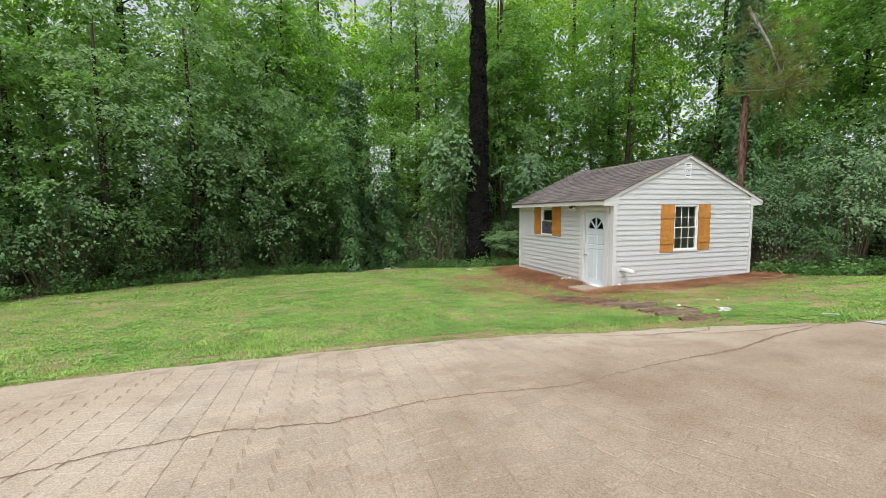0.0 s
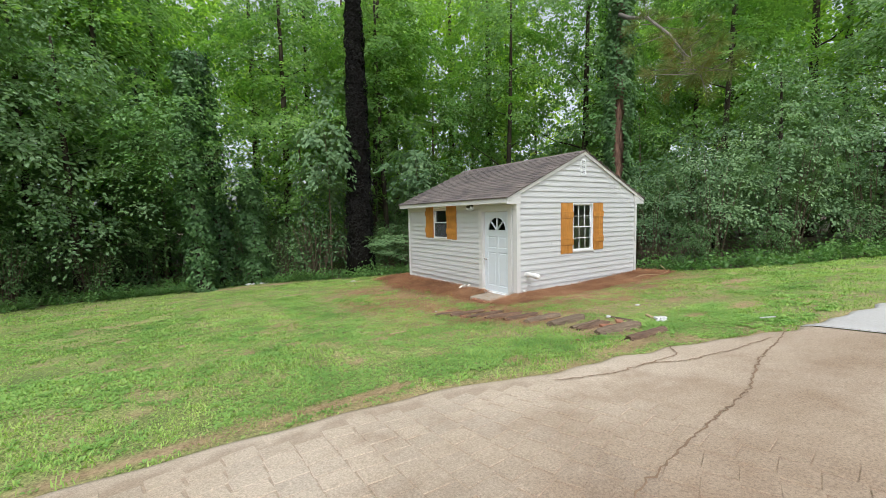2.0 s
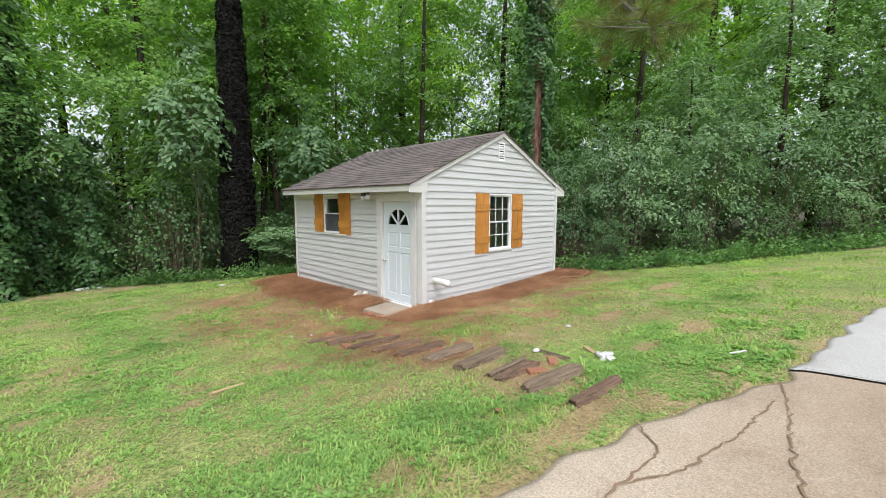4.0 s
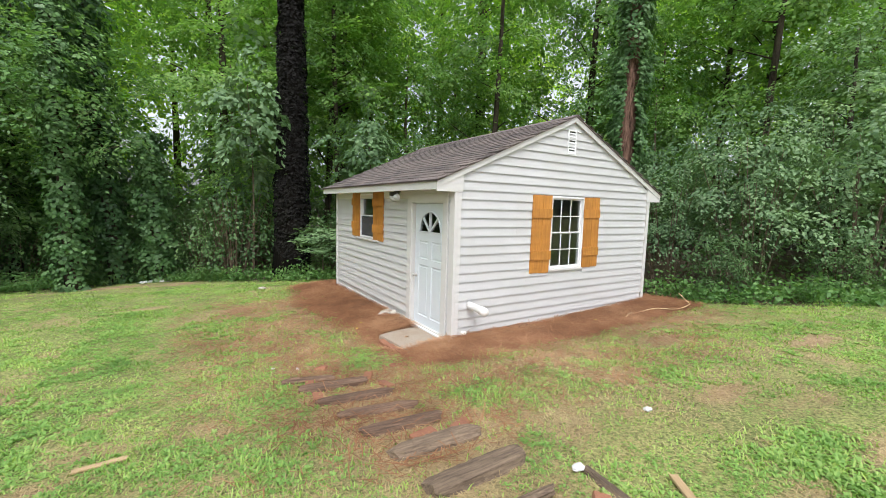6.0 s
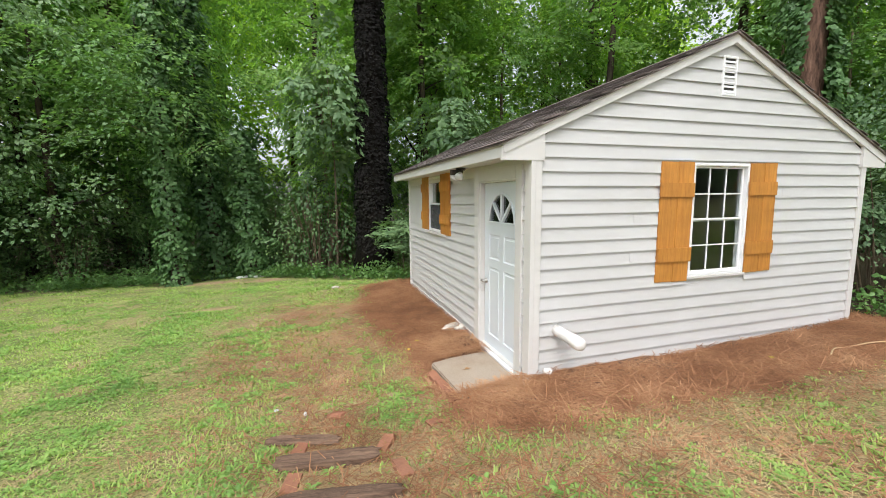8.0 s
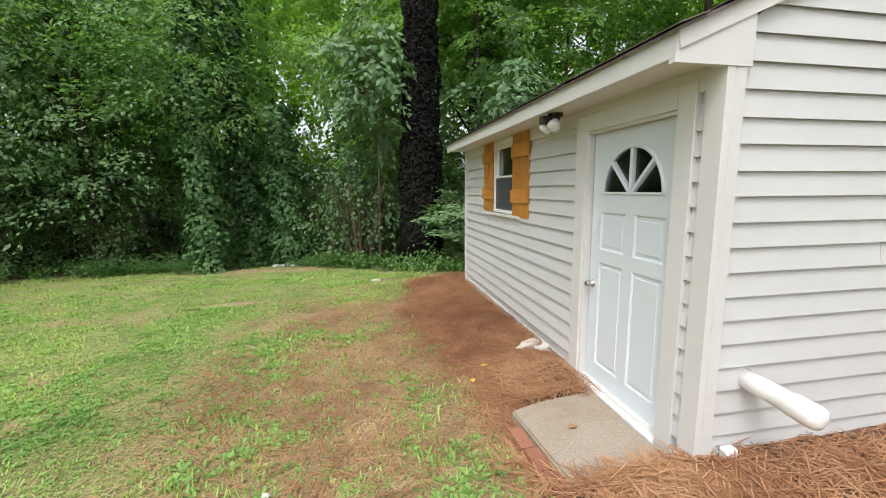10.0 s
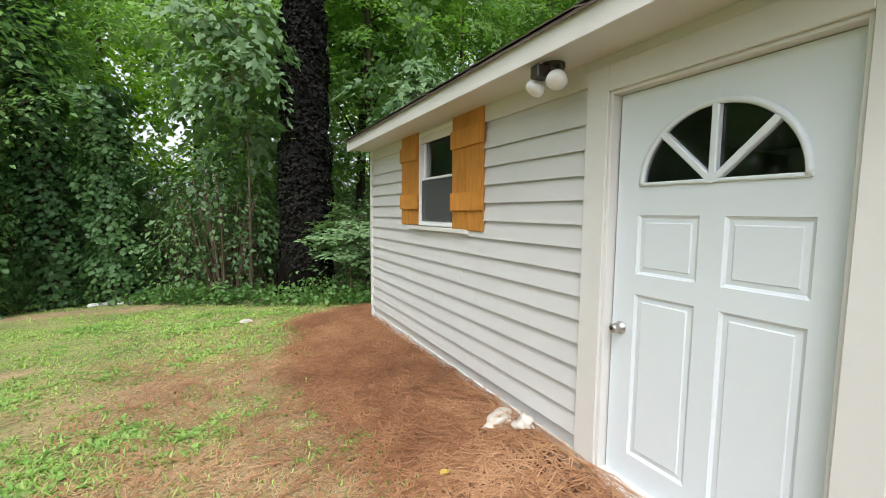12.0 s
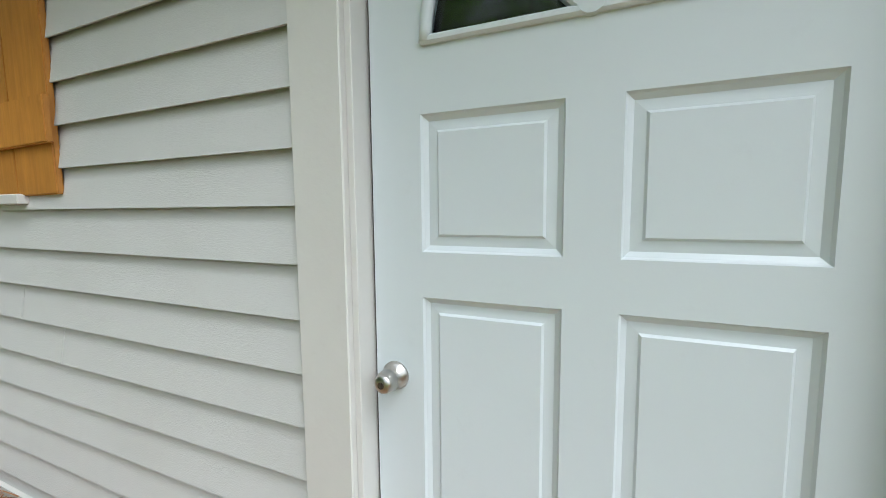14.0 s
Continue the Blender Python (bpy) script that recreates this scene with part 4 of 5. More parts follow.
def brick_mesh(seed, holes=False):
    rng = random.Random(seed)
    bm = boxed(-0.1, 0.1, -0.047, 0.047, 0, 0.06, 0.005)
    for v in bm.verts:
        v.co += Vector((rng.gauss(0, 0.002), rng.gauss(0, 0.002), rng.gauss(0, 0.002)))
    if holes:
        for x in (-0.055, 0.0, 0.055):
            tube(bm, [(x, 0, 0.0612), (x, 0, 0.0616)], [0.016, 0.016], 10)
    return bm


for k, (x, y, a) in enumerate(((-0.395, 0.12, 93), (-0.375, -0.1, 95), (-0.355, -0.32, 94))):
    ob = part("brick", brick_mesh(k), M_BRICK, step)
    ob.matrix_basis = pose(x, y, -0.012, 0, -3, a)


# ---- timber path ----
def timber(x0, y0, x1, y1, width, mat, label, seed, sink=0.035):
    """A half-buried weathered landscape timber between two ends."""
    rng = random.Random(seed)
    length = math.hypot(x1 - x0, y1 - y0)
    bm = bmesh.new()
    n = 22
    sides = 18
    rings = []
    ph = rng.uniform(0, 6)
    groove = [rng.gauss(0, 0.07) for _ in range(sides)]
    cut = [rng.gauss(0, 0.012) for _ in range(sides)]
    for i in range(n + 1):
        f = i / n
        taper = 1 - 0.25 * (abs(f - 0.5) * 2) ** 6
        ring = []
        for k in range(sides):
            a = k * math.tau / sides
            r = width / 2 * taper * (1 + 0.10 * math.sin(3 * a + ph + f) + groove[k] * (0.6 + 0.8 * f) + rng.gauss(0, 0.03))
            cz = math.sin(a)
            ring.append(bm.verts.new(((f - 0.5) * length + rng.gauss(0, 0.003) + cut[k] * (2 * f - 1) * 2, r * math.cos(a), max(-0.04, min(r * cz * 0.8, width * (0.3 + 0.5 * groove[k]))) + rng.gauss(0, 0.002))))
        rings.append(ring)
    for r, s in zip(rings, rings[1:]):
        for k in range(sides):
            bm.faces.new((r[k], r[(k + 1) % sides], s[(k + 1) % sides], s[k]))
    bm.faces.new(rings[0][::-1])
    bm.faces.new(rings[-1])
    bmesh.ops.recalc_face_normals(bm, faces=bm.faces)
    cx, cy = (x0 + x1) / 2, (y0 + y1) / 2
    z0, z1 = ground_z(x0, y0), ground_z(x1, y1)
    ob = part("landscape_timber", bm, mat, None)
    ob.matrix_basis = pose(cx, cy, (z0 + z1) / 2 + sink * 0.3 + 0.003, 0, -math.degrees(math.atan2(z1 - z0, length)), math.degrees(math.atan2(y1 - y0, x1 - x0)))
    return tagged(ob, label, "timber", "timbers of the garden path")


DARK_T, GREY_T = "dark weathered timber half sunk in the lawn", "grey split timber half sunk in the lawn"
timber(5.10, 9.02, 5.62, 8.86, 0.12, M_TIMBER, DARK_T, 1)
timber(5.20, 8.62, 5.86, 8.50, 0.15, M_TIMBER, DARK_T, 2)
timber(5.26, 8.16, 5.92, 8.04, 0.15, M_TIMBER, DARK_T, 3)
timber(5.32, 7.74, 5.95, 7.58, 0.14, M_TIMBER, DARK_T, 4)
timber(5.35, 7.30, 5.97, 7.20, 0.14, M_TIMBER, DARK_T, 5)
timber(5.40, 6.86, 6.06, 6.80, 0.17, M_TIMBER_GREY, GREY_T, 6)
timber(5.40, 6.36, 6.06, 6.36, 0.19, M_TIMBER_GREY, GREY_T, 7)
timber(5.38, 5.99, 5.96, 5.97, 0.08, M_TIMBER_GREY, "pale split timber lying beside a dark one", 8, 0.06)
timber(5.38, 5.86, 5.90, 5.82, 0.13, M_TIMBER, DARK_T, 9)
timber(5.30, 5.53, 5.96, 5.40, 0.17, M_TIMBER_GREY, GREY_T, 10)
timber(5.30, 5.10, 5.93, 5.02, 0.13, M_TIMBER, "dark timber with white paint flecks in grass", 11)
timber(6.28, 6.0, 6.18, 5.62, 0.07, M_TIMBER_GREY, "thin grey stick of timber in the grass", 12, 0.01)

for k, (x, y, a, t) in enumerate(((5.33, 8.80, 75, 8), (5.95, 8.68, 60, -10), (5.30, 8.36, 80, 12), (5.99, 8.28, 100, 14), (6.03, 6.98, 20, 5), (5.72, 7.02, 5, -6), (6.05, 5.72, 40, 9), (5.75, 5.70, 150, -6))):
    ob = part("brick", brick_mesh(20 + k, True), M_BRICK)
    ob.matrix_basis = pose(x, y, ground_z(x, y) - 0.03, t * 0.6, t / 3, a)
    tagged(ob, "broken red clay brick sunk in soil by the timbers", "brick", "bricks along the timbers")
ob = part("brick", brick_mesh(41), M_BRICK)
ob.matrix_basis = pose(6.42, 8.88, ground_z(6.42, 8.88) - 0.045, 0, 0, 12)
tagged(ob, "tan brick buried flush in the lawn", "brick")


# ---- litter on the lawn ----
def lump(size, seed, squash=0.5, rough=0.25, sub=3):
    bm = bmesh.new()
    bmesh.ops.create_icosphere(bm, subdivisions=sub, radius=1.0)
    for v in bm.verts:
        d = 1 + rough * noise.noise(v.co * 1.7 + Vector((seed * 7.3, 0, 0))) + rough * 0.5 * noise.noise(v.co * 4.1 + Vector((0, seed * 3.1, 0)))
        v.co = Vector((v.co.x * d * size[0], v.co.y * d * size[1], max(v.co.z * d * size[2], -size[2] * squash)))
    return bm


def lay(ob, x, y, dz=0.0, a=0, label="", category="", group=""):
    ob.matrix_basis = pose(x, y, ground_z(x, y) + dz, 0, 0, a)
    return tagged(ob, label, category, group)


bm = lump((0.10, 0.06, 0.025), 4, 0.4, 0.9, 4)
lay(part("rag", bm, M_RAG, smooth=True), 6.42, 5.34, 0.02, 30, "crumpled white rag lying on the grass", "rag")
lay(part("wood_scrap", boxed(-0.1, 0.1, -0.025, 0.025, 0, 0.02), M_LUMBER), 6.53, 5.56, 0.01, 55, "short pale wood scrap by the rag", "wood scrap")
lay(part("lumber_offcut", boxed(-0.15, 0.15, -0.022, 0.022, 0, 0.015), M_LUMBER), 3.72, 7.93, 0.012, 4, "pale lumber offcut lying on the lawn", "lumber")
lay(part("white_stick", boxed(-0.11, 0.11, -0.01, 0.01, 0, 0.012), M_RAG), 7.2, 4.4, 0.015, -25, "thin white stick lying on the grass", "stick")
lay(part("paper_scrap", lump((0.04, 0.03, 0.015), 6), M_RAG), 7.37, 6.26, 0.02, 0, "small white paper scrap on bare soil", "litter")
lay(part("paper_scrap", lump((0.045, 0.03, 0.02), 8), M_RAG), 6.23, 6.02, 0.03, 0, "small white paper scrap on the grass", "litter")
lay(part("paper_scrap", lump((0.022, 0.02, 0.01), 9), M_RAG), 5.11, 9.6, 0.02, 0, "small white paper scrap on the grass", "litter")
lay(part("paper_scrap", lump((0.015, 0.035, 0.012), 10), M_RAG), 5.36, 9.45, 0.02, 0, "small pale chip on the grass", "litter")
lay(part("clay_clod", lump((0.09, 0.06, 0.03), 11), M_BRICK), 5.62, 9.36, 0.0, 10, "flat red clay clod on the lawn", "clod")
lay(part("stone", lump((0.15, 0.085, 0.055), 2, 0.5, 0.6), M_ROCK, smooth=True), 7.29, 11.13, 0.055, 15, "white painted stone in the pine straw", "stone")
lay(part("stone", lump((0.07, 0.06, 0.055), 3, 0.5, 0.6), M_ROCK, smooth=True), 7.36, 10.98, 0.075, 15, "white painted stone against the wall", "stone")
lay(part("stone", lump((0.09, 0.06, 0.035), 5), M_ROCK), 5.9, 15.6, 0.02, 0, "pale stone at the lawn's far edge", "stone")
for k in range(7):
    lay(part("rubble_piece", lump((0.12 + 0.03 * (k % 3), 0.09, 0.05), 30 + k), M_RAG), 3.2 + 0.16 * k, 19.7 + 0.12 * (k % 3), 0.02, 40 * k, "white rubble piece on bare clay by the woods", "rubble", "rubble by the woods")
# pale cord at the far corner of the gable wall
bm = bmesh.new()
cord = [(10.5 + 1.55 * f, 8.5 + 0.16 * math.sin(5.2 * f) - 0.1 * f) for f in np.linspace(0, 1, 24)]
tube(bm, [(x, y, ground_z(x, y) + 0.05 + 0.02 * math.sin(9 * x)) for x, y in cord] + [(12.2, 8.55, ground_z(12.2, 8.5) + 0.22)], [0.008] * 25, 6)
tagged(part("cord", bm, M_LUMBER), "thin pale vine lying on pine straw", "vine")


def fallen_leaf(mat):
    """A dry leaf, folded along its rib, with a stalk."""
    bm = bmesh.new()
    out = [(-0.035, 0, 0.004), (-0.02, 0.018, 0.012), (0.0, 0.026, 0.014), (0.02, 0.016, 0.01), (0.04, 0, 0.006), (0.02, -0.016, 0.012), (0.0, -0.026, 0.016), (-0.02, -0.018, 0.012)]
    rib = [bm.verts.new((x, 0, 0.003)) for x in (-0.02, 0.0, 0.02)]
    vs = [bm.verts.new(p) for p in out]
    for f in ((vs[0], vs[1], rib[0]), (rib[0], vs[1], vs[2], rib[1]), (rib[1], vs[2], vs[3], rib[2]), (rib[2], vs[3], vs[4]), (vs[4], vs[5], rib[2]), (rib[2], vs[5], vs[6], rib[1]), (rib[1], vs[6], vs[7], rib[0]), (rib[0], vs[7], vs[0])):
        bm.faces.new(f)
    tube(bm, [(-0.035, 0, 0.004), (-0.06, 0.004, 0.01)], [0.0012, 0.0008], 4)
    return part("fallen_leaf", bm, mat)


M_YELLOW = leafy("yellow_dead_leaf", (0.50, 0.33, 0.05), (0.60, 0.42, 0.08), (0.66, 0.5, 0.14), 0.2)
M_BROWN = leafy("brown_dead_leaf", (0.20, 0.10, 0.05), (0.30, 0.16, 0.08), (0.38, 0.22, 0.12), 0.1)
for x, y, turn, mat, label in ((6.72, 10.86, 20, M_YELLOW, "yellow fallen leaf on pine straw"), (6.55, 10.62, 80, M_YELLOW, "yellow fallen leaf on pine straw"), (4.85, 5.47, 110, M_BROWN, "brown fallen leaf on the lawn"), (9.95, 8.7, 40, M_YELLOW, "yellow fallen leaf on pine straw"), (7.0, 9.75, 10, M_BROWN, "small red-brown leaf on the step"), (6.6, 7.4, 60, M_BROWN, "brown fallen leaf on the lawn")):
    on_step = 6.7 < x < 7.3 and 9.3 < y < 10.1
    ob = fallen_leaf(mat)
    lay(ob, x, y, 0.05 if shed_gap(np.array(x), np.array(y)) < 1.2 else 0.025, turn, label, "leaf", "fallen leaves")
    if on_step:
        ob.location.z = -0.464


# ---- vegetation ----
def stuff(name, verts, mat, label, category, parent=None):
    ob = mesh_part(name, quads(name, verts), mat, parent)
    return tagged(ob, label, category, kind="stuff")


def trunk_mesh(height, radius, seed, lean=(0, 0), limbs=6, first=0.45, reach=2.5, sides=9):
    """A tapered trunk with limbs. Gives the mesh and the points along the limbs."""
    rng = random.Random(seed)
    bm = bmesh.new()
    n = 9
    pts = []
    for i in range(n + 1):
        f = i / n
        pts.append(Vector((lean[0] * f * height + 0.12 * math.sin(3 * f + seed) * f, lean[1] * f * height + 0.12 * math.cos(2.5 * f + seed) * f, f * height - 0.25 * (i == 0))))
    tube(bm, pts, [radius * (1.35 if i == 0 else 1.0) * (1 - 0.75 * i / n) for i in range(n + 1)], sides)
    tips, limb_meshes = [], []
    for k in range(limbs):
        f = first + (1 - first) * (k + rng.random()) / limbs
        p = pts[0].lerp(pts[-1], f)
        a = rng.uniform(0, math.tau)
        length = reach * rng.uniform(0.6, 1.1) * (1.15 - 0.6 * f)
        q = [p]
        d = Vector((math.cos(a), math.sin(a), rng.uniform(0.2, 0.7)))
        for s in range(4):
            d = (d + Vector((rng.gauss(0, 0.2), rng.gauss(0, 0.2), rng.gauss(0, 0.12)))).normalized()
            q.append(q[-1] + d * length / 4)
        r = radius * 0.35 * (1.1 - f)
        limb_meshes.append(tube(bmesh.new(), q, [r * (1 - 0.2 * s) for s in range(5)], 5))
        tips += q[2:]
    return bm, tips, pts, limb_meshes


def sprays(rng, centres, out, per, spread, size, droop=0.55, thin=0.1, wide=0.6):
    """Leaves in thin ragged sprays that lean outwards and bow at the rim, like the twigs of a broad-leaved tree."""
    n = len(centres)
    normal = unit(np.array([0, 0, 0.8]) + out * droop + 0.26 * rng.normal(size=(n, 3)))
    along = unit(out - normal * (out * normal).sum(1, keepdims=True))
    side = np.cross(normal, along)
    s = spread * rng.uniform(0.7, 1.3, n)
    phase = rng.uniform(0, math.tau, n)
    c, normal, along, side, s, phase = (np.repeat(m, per, 0) for m in (np.asarray(centres, float), normal, along, side, s, phase))
    m = len(c)
    a = rng.uniform(0, math.tau, m)
    r = np.sqrt(rng.random(m)) * s * (1 + 0.35 * np.sin(3 * a + phase) + 0.2 * np.sin(7 * a - 2 * phase))
    u, w = r * np.cos(a) * 1.2, r * np.sin(a) * 0.85
    bow = 0.3 * (u * u + w * w) / s
    p = c + along * u[:, None] + side * w[:, None] + normal * (rng.normal(0, thin, m) * s - bow)[:, None]
    face = unit(normal + 0.27 * rng.normal(size=(m, 3)))
    way = unit(along * np.cos(a)[:, None] + side * np.sin(a)[:, None] + along * 0.5 - np.array([0, 0, 0.35]) + 0.45 * rng.normal(size=(m, 3)))
    way = unit(way - face * (way * face).sum(1, keepdims=True))
    across = np.cross(face, way)
    k = (size * rng.uniform(0.65, 1.3, m))[:, None]
    return np.stack([p - way * k * 0.5, p + across * k * wide * 0.5 + face * k * 0.08, p + way * k * 0.5 - face * k * 0.1, p - across * k * wide * 0.5 + face * k * 0.08], 1)


def spaced(points, gap):
    """Drops the points that crowd another one."""
    kept = []
    for p in points:
        if all(((p - q) ** 2).sum() > gap * gap for q in kept):
            kept.append(p)
    return np.array(kept)


def outward(rng, c, axis=(0, 0)):
    o = np.concatenate([c[:, :2] - np.asarray(axis), np.zeros((len(c), 1))], 1) + 0.35 * rng.normal(size=c.shape) * np.array([1, 1, 0.15])
    return unit(o)


def crown_points(rng, tips, n, centre, radii, gap, shell=0.35):
    v = unit(rng.normal(size=(n * 3, 3)))
    r = rng.uniform(shell, 1.0, (n * 3, 1)) ** 0.6
    lumpy = 1 + 0.25 * np.sin(3 * v[:, :1] * 2 + 1) * np.sin(4 * v[:, 1:2] + 2) + 0.18 * np.sin(7 * v[:, 2:3])
    p = np.asarray(centre) + v * r * lumpy * np.asarray(radii)
    t = np.array([list(q) for q in tips])
    return spaced(np.vstack([t, p]), gap)[: n + len(t)]


def tree(name, height, radius, seed, crown_from, crown_r, clusters, per, size, mat, bark_mat, label, category="tree", spread=0.75, limbs=8, lean=(0, 0), group="", droop=0.55, gap=0.8):
    rng = np.random.default_rng(seed)
    root = empty(name, pose(0, 0, 0), label, category, group)
    bm, tips, pts, limb_meshes = trunk_mesh(height, radius, seed, lean, limbs, crown_from / height, crown_r * 0.9)
    part("trunk", bm, bark_mat, root, smooth=True)
    for limb in limb_meshes:
        part("limb", limb, bark_mat, root, smooth=True)
    mid = (crown_from + height) / 2
    c = crown_points(rng, tips, clusters, (lean[0] * mid, lean[1] * mid, mid + 0.3), (crown_r, crown_r, (height - crown_from) / 2 + 0.4), spread * gap)
    me = quads("crown", sprays(rng, c, outward(rng, c), per, spread, size, droop))
    mesh_part("crown", me, mat, root)
    return root


def shrub(name, height, width, seed, clusters, per, size, mat, label, category="shrub", group="", stems=9, spread=0.3, droop=0.7, clear=0.0):
    """Many thin stems from the ground and leaves right down to it."""
    r = random.Random(seed)
    rng = np.random.default_rng(seed)
    root = empty(name, pose(0, 0, 0), label, category, group)
    bm = bmesh.new()
    tips = []
    for k in range(stems):
        a = r.uniform(0, math.tau)
        d = r.uniform(0.1, 0.45) * width
        top = Vector((math.cos(a) * d, math.sin(a) * d, height * r.uniform(0.6, 0.95)))
        q = [Vector((math.cos(a) * d * 0.25, math.sin(a) * d * 0.25, -0.15)).lerp(top, f) + Vector((0, 0, 0.25 * height * math.sin(f * math.pi) * 0.3)) for f in (0, 0.3, 0.6, 1.0)]
        tube(bm, q, [0.022, 0.016, 0.011, 0.005], 5)
        tips += q[1:]
    part("branchwork", bm, M_TWIG, root)
    v = rng.uniform(-1, 1, (clusters * 2, 3))
    v = v[((v**2).sum(1) < 1.0) & ((v**2).sum(1) > 0.2)]
    c = v * np.array([width / 2, width / 2, height / 2]) + np.array([0, 0, height * 0.54])
    c[:, 2] = np.maximum(c[:, 2], 0.12)
    c = c[c[:, 2] > clear * height]
    tips = [t for t in tips if t.z > clear * height]
    c = spaced(np.vstack([np.array([list(t) for t in tips]), c]), spread * 0.62)[: clusters + len(tips)]
    mesh_part("foliage", quads("foliage", sprays(rng, c, outward(rng, c), per, spread, size, droop)), mat, root)
    return root


def plant(proto, first, x, y, turn, scale=1.0, tall=1.0, sink=0.05):
    """Sets the first one or a copy of a plant on the ground."""
    m = pose(x, y, ground_z(x, y) - sink, 0, 0, turn) @ Matrix.Diagonal((scale, scale, scale * tall, 1))
    if first:
        proto.matrix_basis = m
        return proto
    made = copy_thing(proto, pose(0, 0, 0))
    made.matrix_basis = m
    return made


# --- prototypes ---
WOOD, EDGE = "tall trees of the wood", "young trees at the edge"
oaks = [
    tree("oak_tree", 15.0, 0.22, 11, 4.5, 3.6, 72, 105, 0.19, M_LEAF, M_BARK, "tall oak with a dark trunk at the wood's edge", group=WOOD, spread=0.85),
    tree("oak_tree", 18.0, 0.26, 12, 6.0, 4.0, 76, 105, 0.205, M_LEAF_LIGHT, M_BARK, "tall light-leaved oak standing in the wood", group=WOOD, spread=0.95),
    tree("oak_tree", 16.0, 0.18, 13, 4.5, 3.4, 72, 105, 0.19, M_LEAF, M_BARK, "slender dark-trunked tree deep in the wood", group=WOOD, lean=(0.03, 0.02), spread=0.85),
]
far_oaks = [
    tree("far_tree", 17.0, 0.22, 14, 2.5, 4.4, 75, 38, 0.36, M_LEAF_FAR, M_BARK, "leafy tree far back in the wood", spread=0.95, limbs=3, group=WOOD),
    tree("far_tree", 19.0, 0.22, 15, 3.0, 4.8, 75, 38, 0.36, M_LEAF_FAR, M_BARK, "leafy tree far back in the wood, paled for backlight", spread=0.95, limbs=3, group=WOOD),
]
maples = [
    tree("maple_sapling", 6.5, 0.08, 21, 1.6, 2.2, 56, 82, 0.145, M_LEAF_MID, M_TWIG, "young maple with fresh green leaves at the lawn's edge", spread=0.6, limbs=9, group=EDGE),
    tree("maple_sapling", 8.0, 0.10, 22, 2.2, 2.5, 66, 82, 0.15, M_LEAF, M_TWIG, "young maple with dark leaves at the wood's edge", spread=0.65, limbs=10, group=EDGE),
]
big_leaf = tree("maple_tree", 6.0, 0.04, 26, 3.0, 1.5, 40, 44, 0.2, M_LEAF_BLUE, M_TWIG, "maple with large drooping leaves before a dark trunk", spread=0.5, limbs=8, group=EDGE, droop=0.65)
dogwood = tree("dogwood_tree", 6.6, 0.07, 27, 3.4, 2.5, 60, 60, 0.125, M_LEAF_MID, M_TWIG, "dogwood with pale level sprays over the lawn's edge", spread=0.62, limbs=14, group=EDGE, droop=0.3, gap=0.75)
waxy = tree("water_oak", 9.0, 0.15, 23, 1.2, 3.2, 120, 80, 0.135, M_LEAF_WAXY, M_BARK, "bushy grey-green oak with small waxy leaves", spread=0.62, limbs=14, group="bushy oaks at the edge", gap=0.72)
privets = [
    shrub("privet_shrub", 4.2, 3.4, 31, 66, 74, 0.10, M_LEAF_BLUE, "dense grey-green privet shrub beside the lawn", group="privet hedge", spread=0.5, clear=0.26, stems=16),
    shrub("privet_shrub", 2.6, 2.8, 32, 60, 54, 0.10, M_LEAF_DARK, "dense shrub under the trees, leaves darkened for shade", group="privet hedge", spread=0.42),
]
far_shrub = shrub("far_shrub", 4.5, 4.5, 34, 90, 16, 0.3, M_LEAF_DARK, "leafy thicket far back in the wood, darkened for shade", group="far thickets", spread=0.7)
thicket = shrub("thicket_shrub", 2.4, 2.6, 33, 44, 20, 0.10, M_LEAF_DARK, "open twiggy shrub with bare stems, leaves darkened for shade", group="undergrowth shrubs", stems=34, spread=0.36)

rng = random.Random(5)
used = set()


def put(proto, x, y, scale=1.0, tall=1.0):
    first = proto.name not in used
    used.add(proto.name)
    return plant(proto, first, x, y, rng.uniform(0, 360), scale, tall)


# tall trees of the wood, at the trunks that can be told apart
for k, x, y, s in ((0, 5.8, 24.2, 1.0), (2, 15.4, 18.5, 0.9), (0, 20.5, 17.5, 1.05), (2, 23.5, 13.2, 0.9), (0, 24.6, 12.0, 1.0), (2, 9.3, 21.6, 0.9), (1, 10.5, 23.0, 1.0), (2, 9.6, 20.5, 0.8), (0, -2.5, 26.5, 1.0), (1, -8.0, 23.0, 1.0), (2, -12.0, 18.5, 1.0), (0, -16.5, 15.0, 1.1), (1, 27.0, 9.5, 1.0), (0, 24.5, 5.0, 1.0), (2, 29.0, 2.0, 1.0), (1, 18.5, 23.5, 1.0), (0, 13.5, 27.0, 1.1), (2, -5.0, 31.0, 1.0), (1, 6.0, 33.5, 1.15), (0, 25.5, 18.5, 1.1), (2, 20.0, 10.5, 0.85), (1, -5.6, 25.0, 1.1), (0, 0.4, 28.5, 1.15), (0, -1.4, 24.8, 1.0), (2, -10.5, 22.0, 1.05), (0, 8.0, 27.5, 1.1)):
    put(oaks[k], x, y, s)
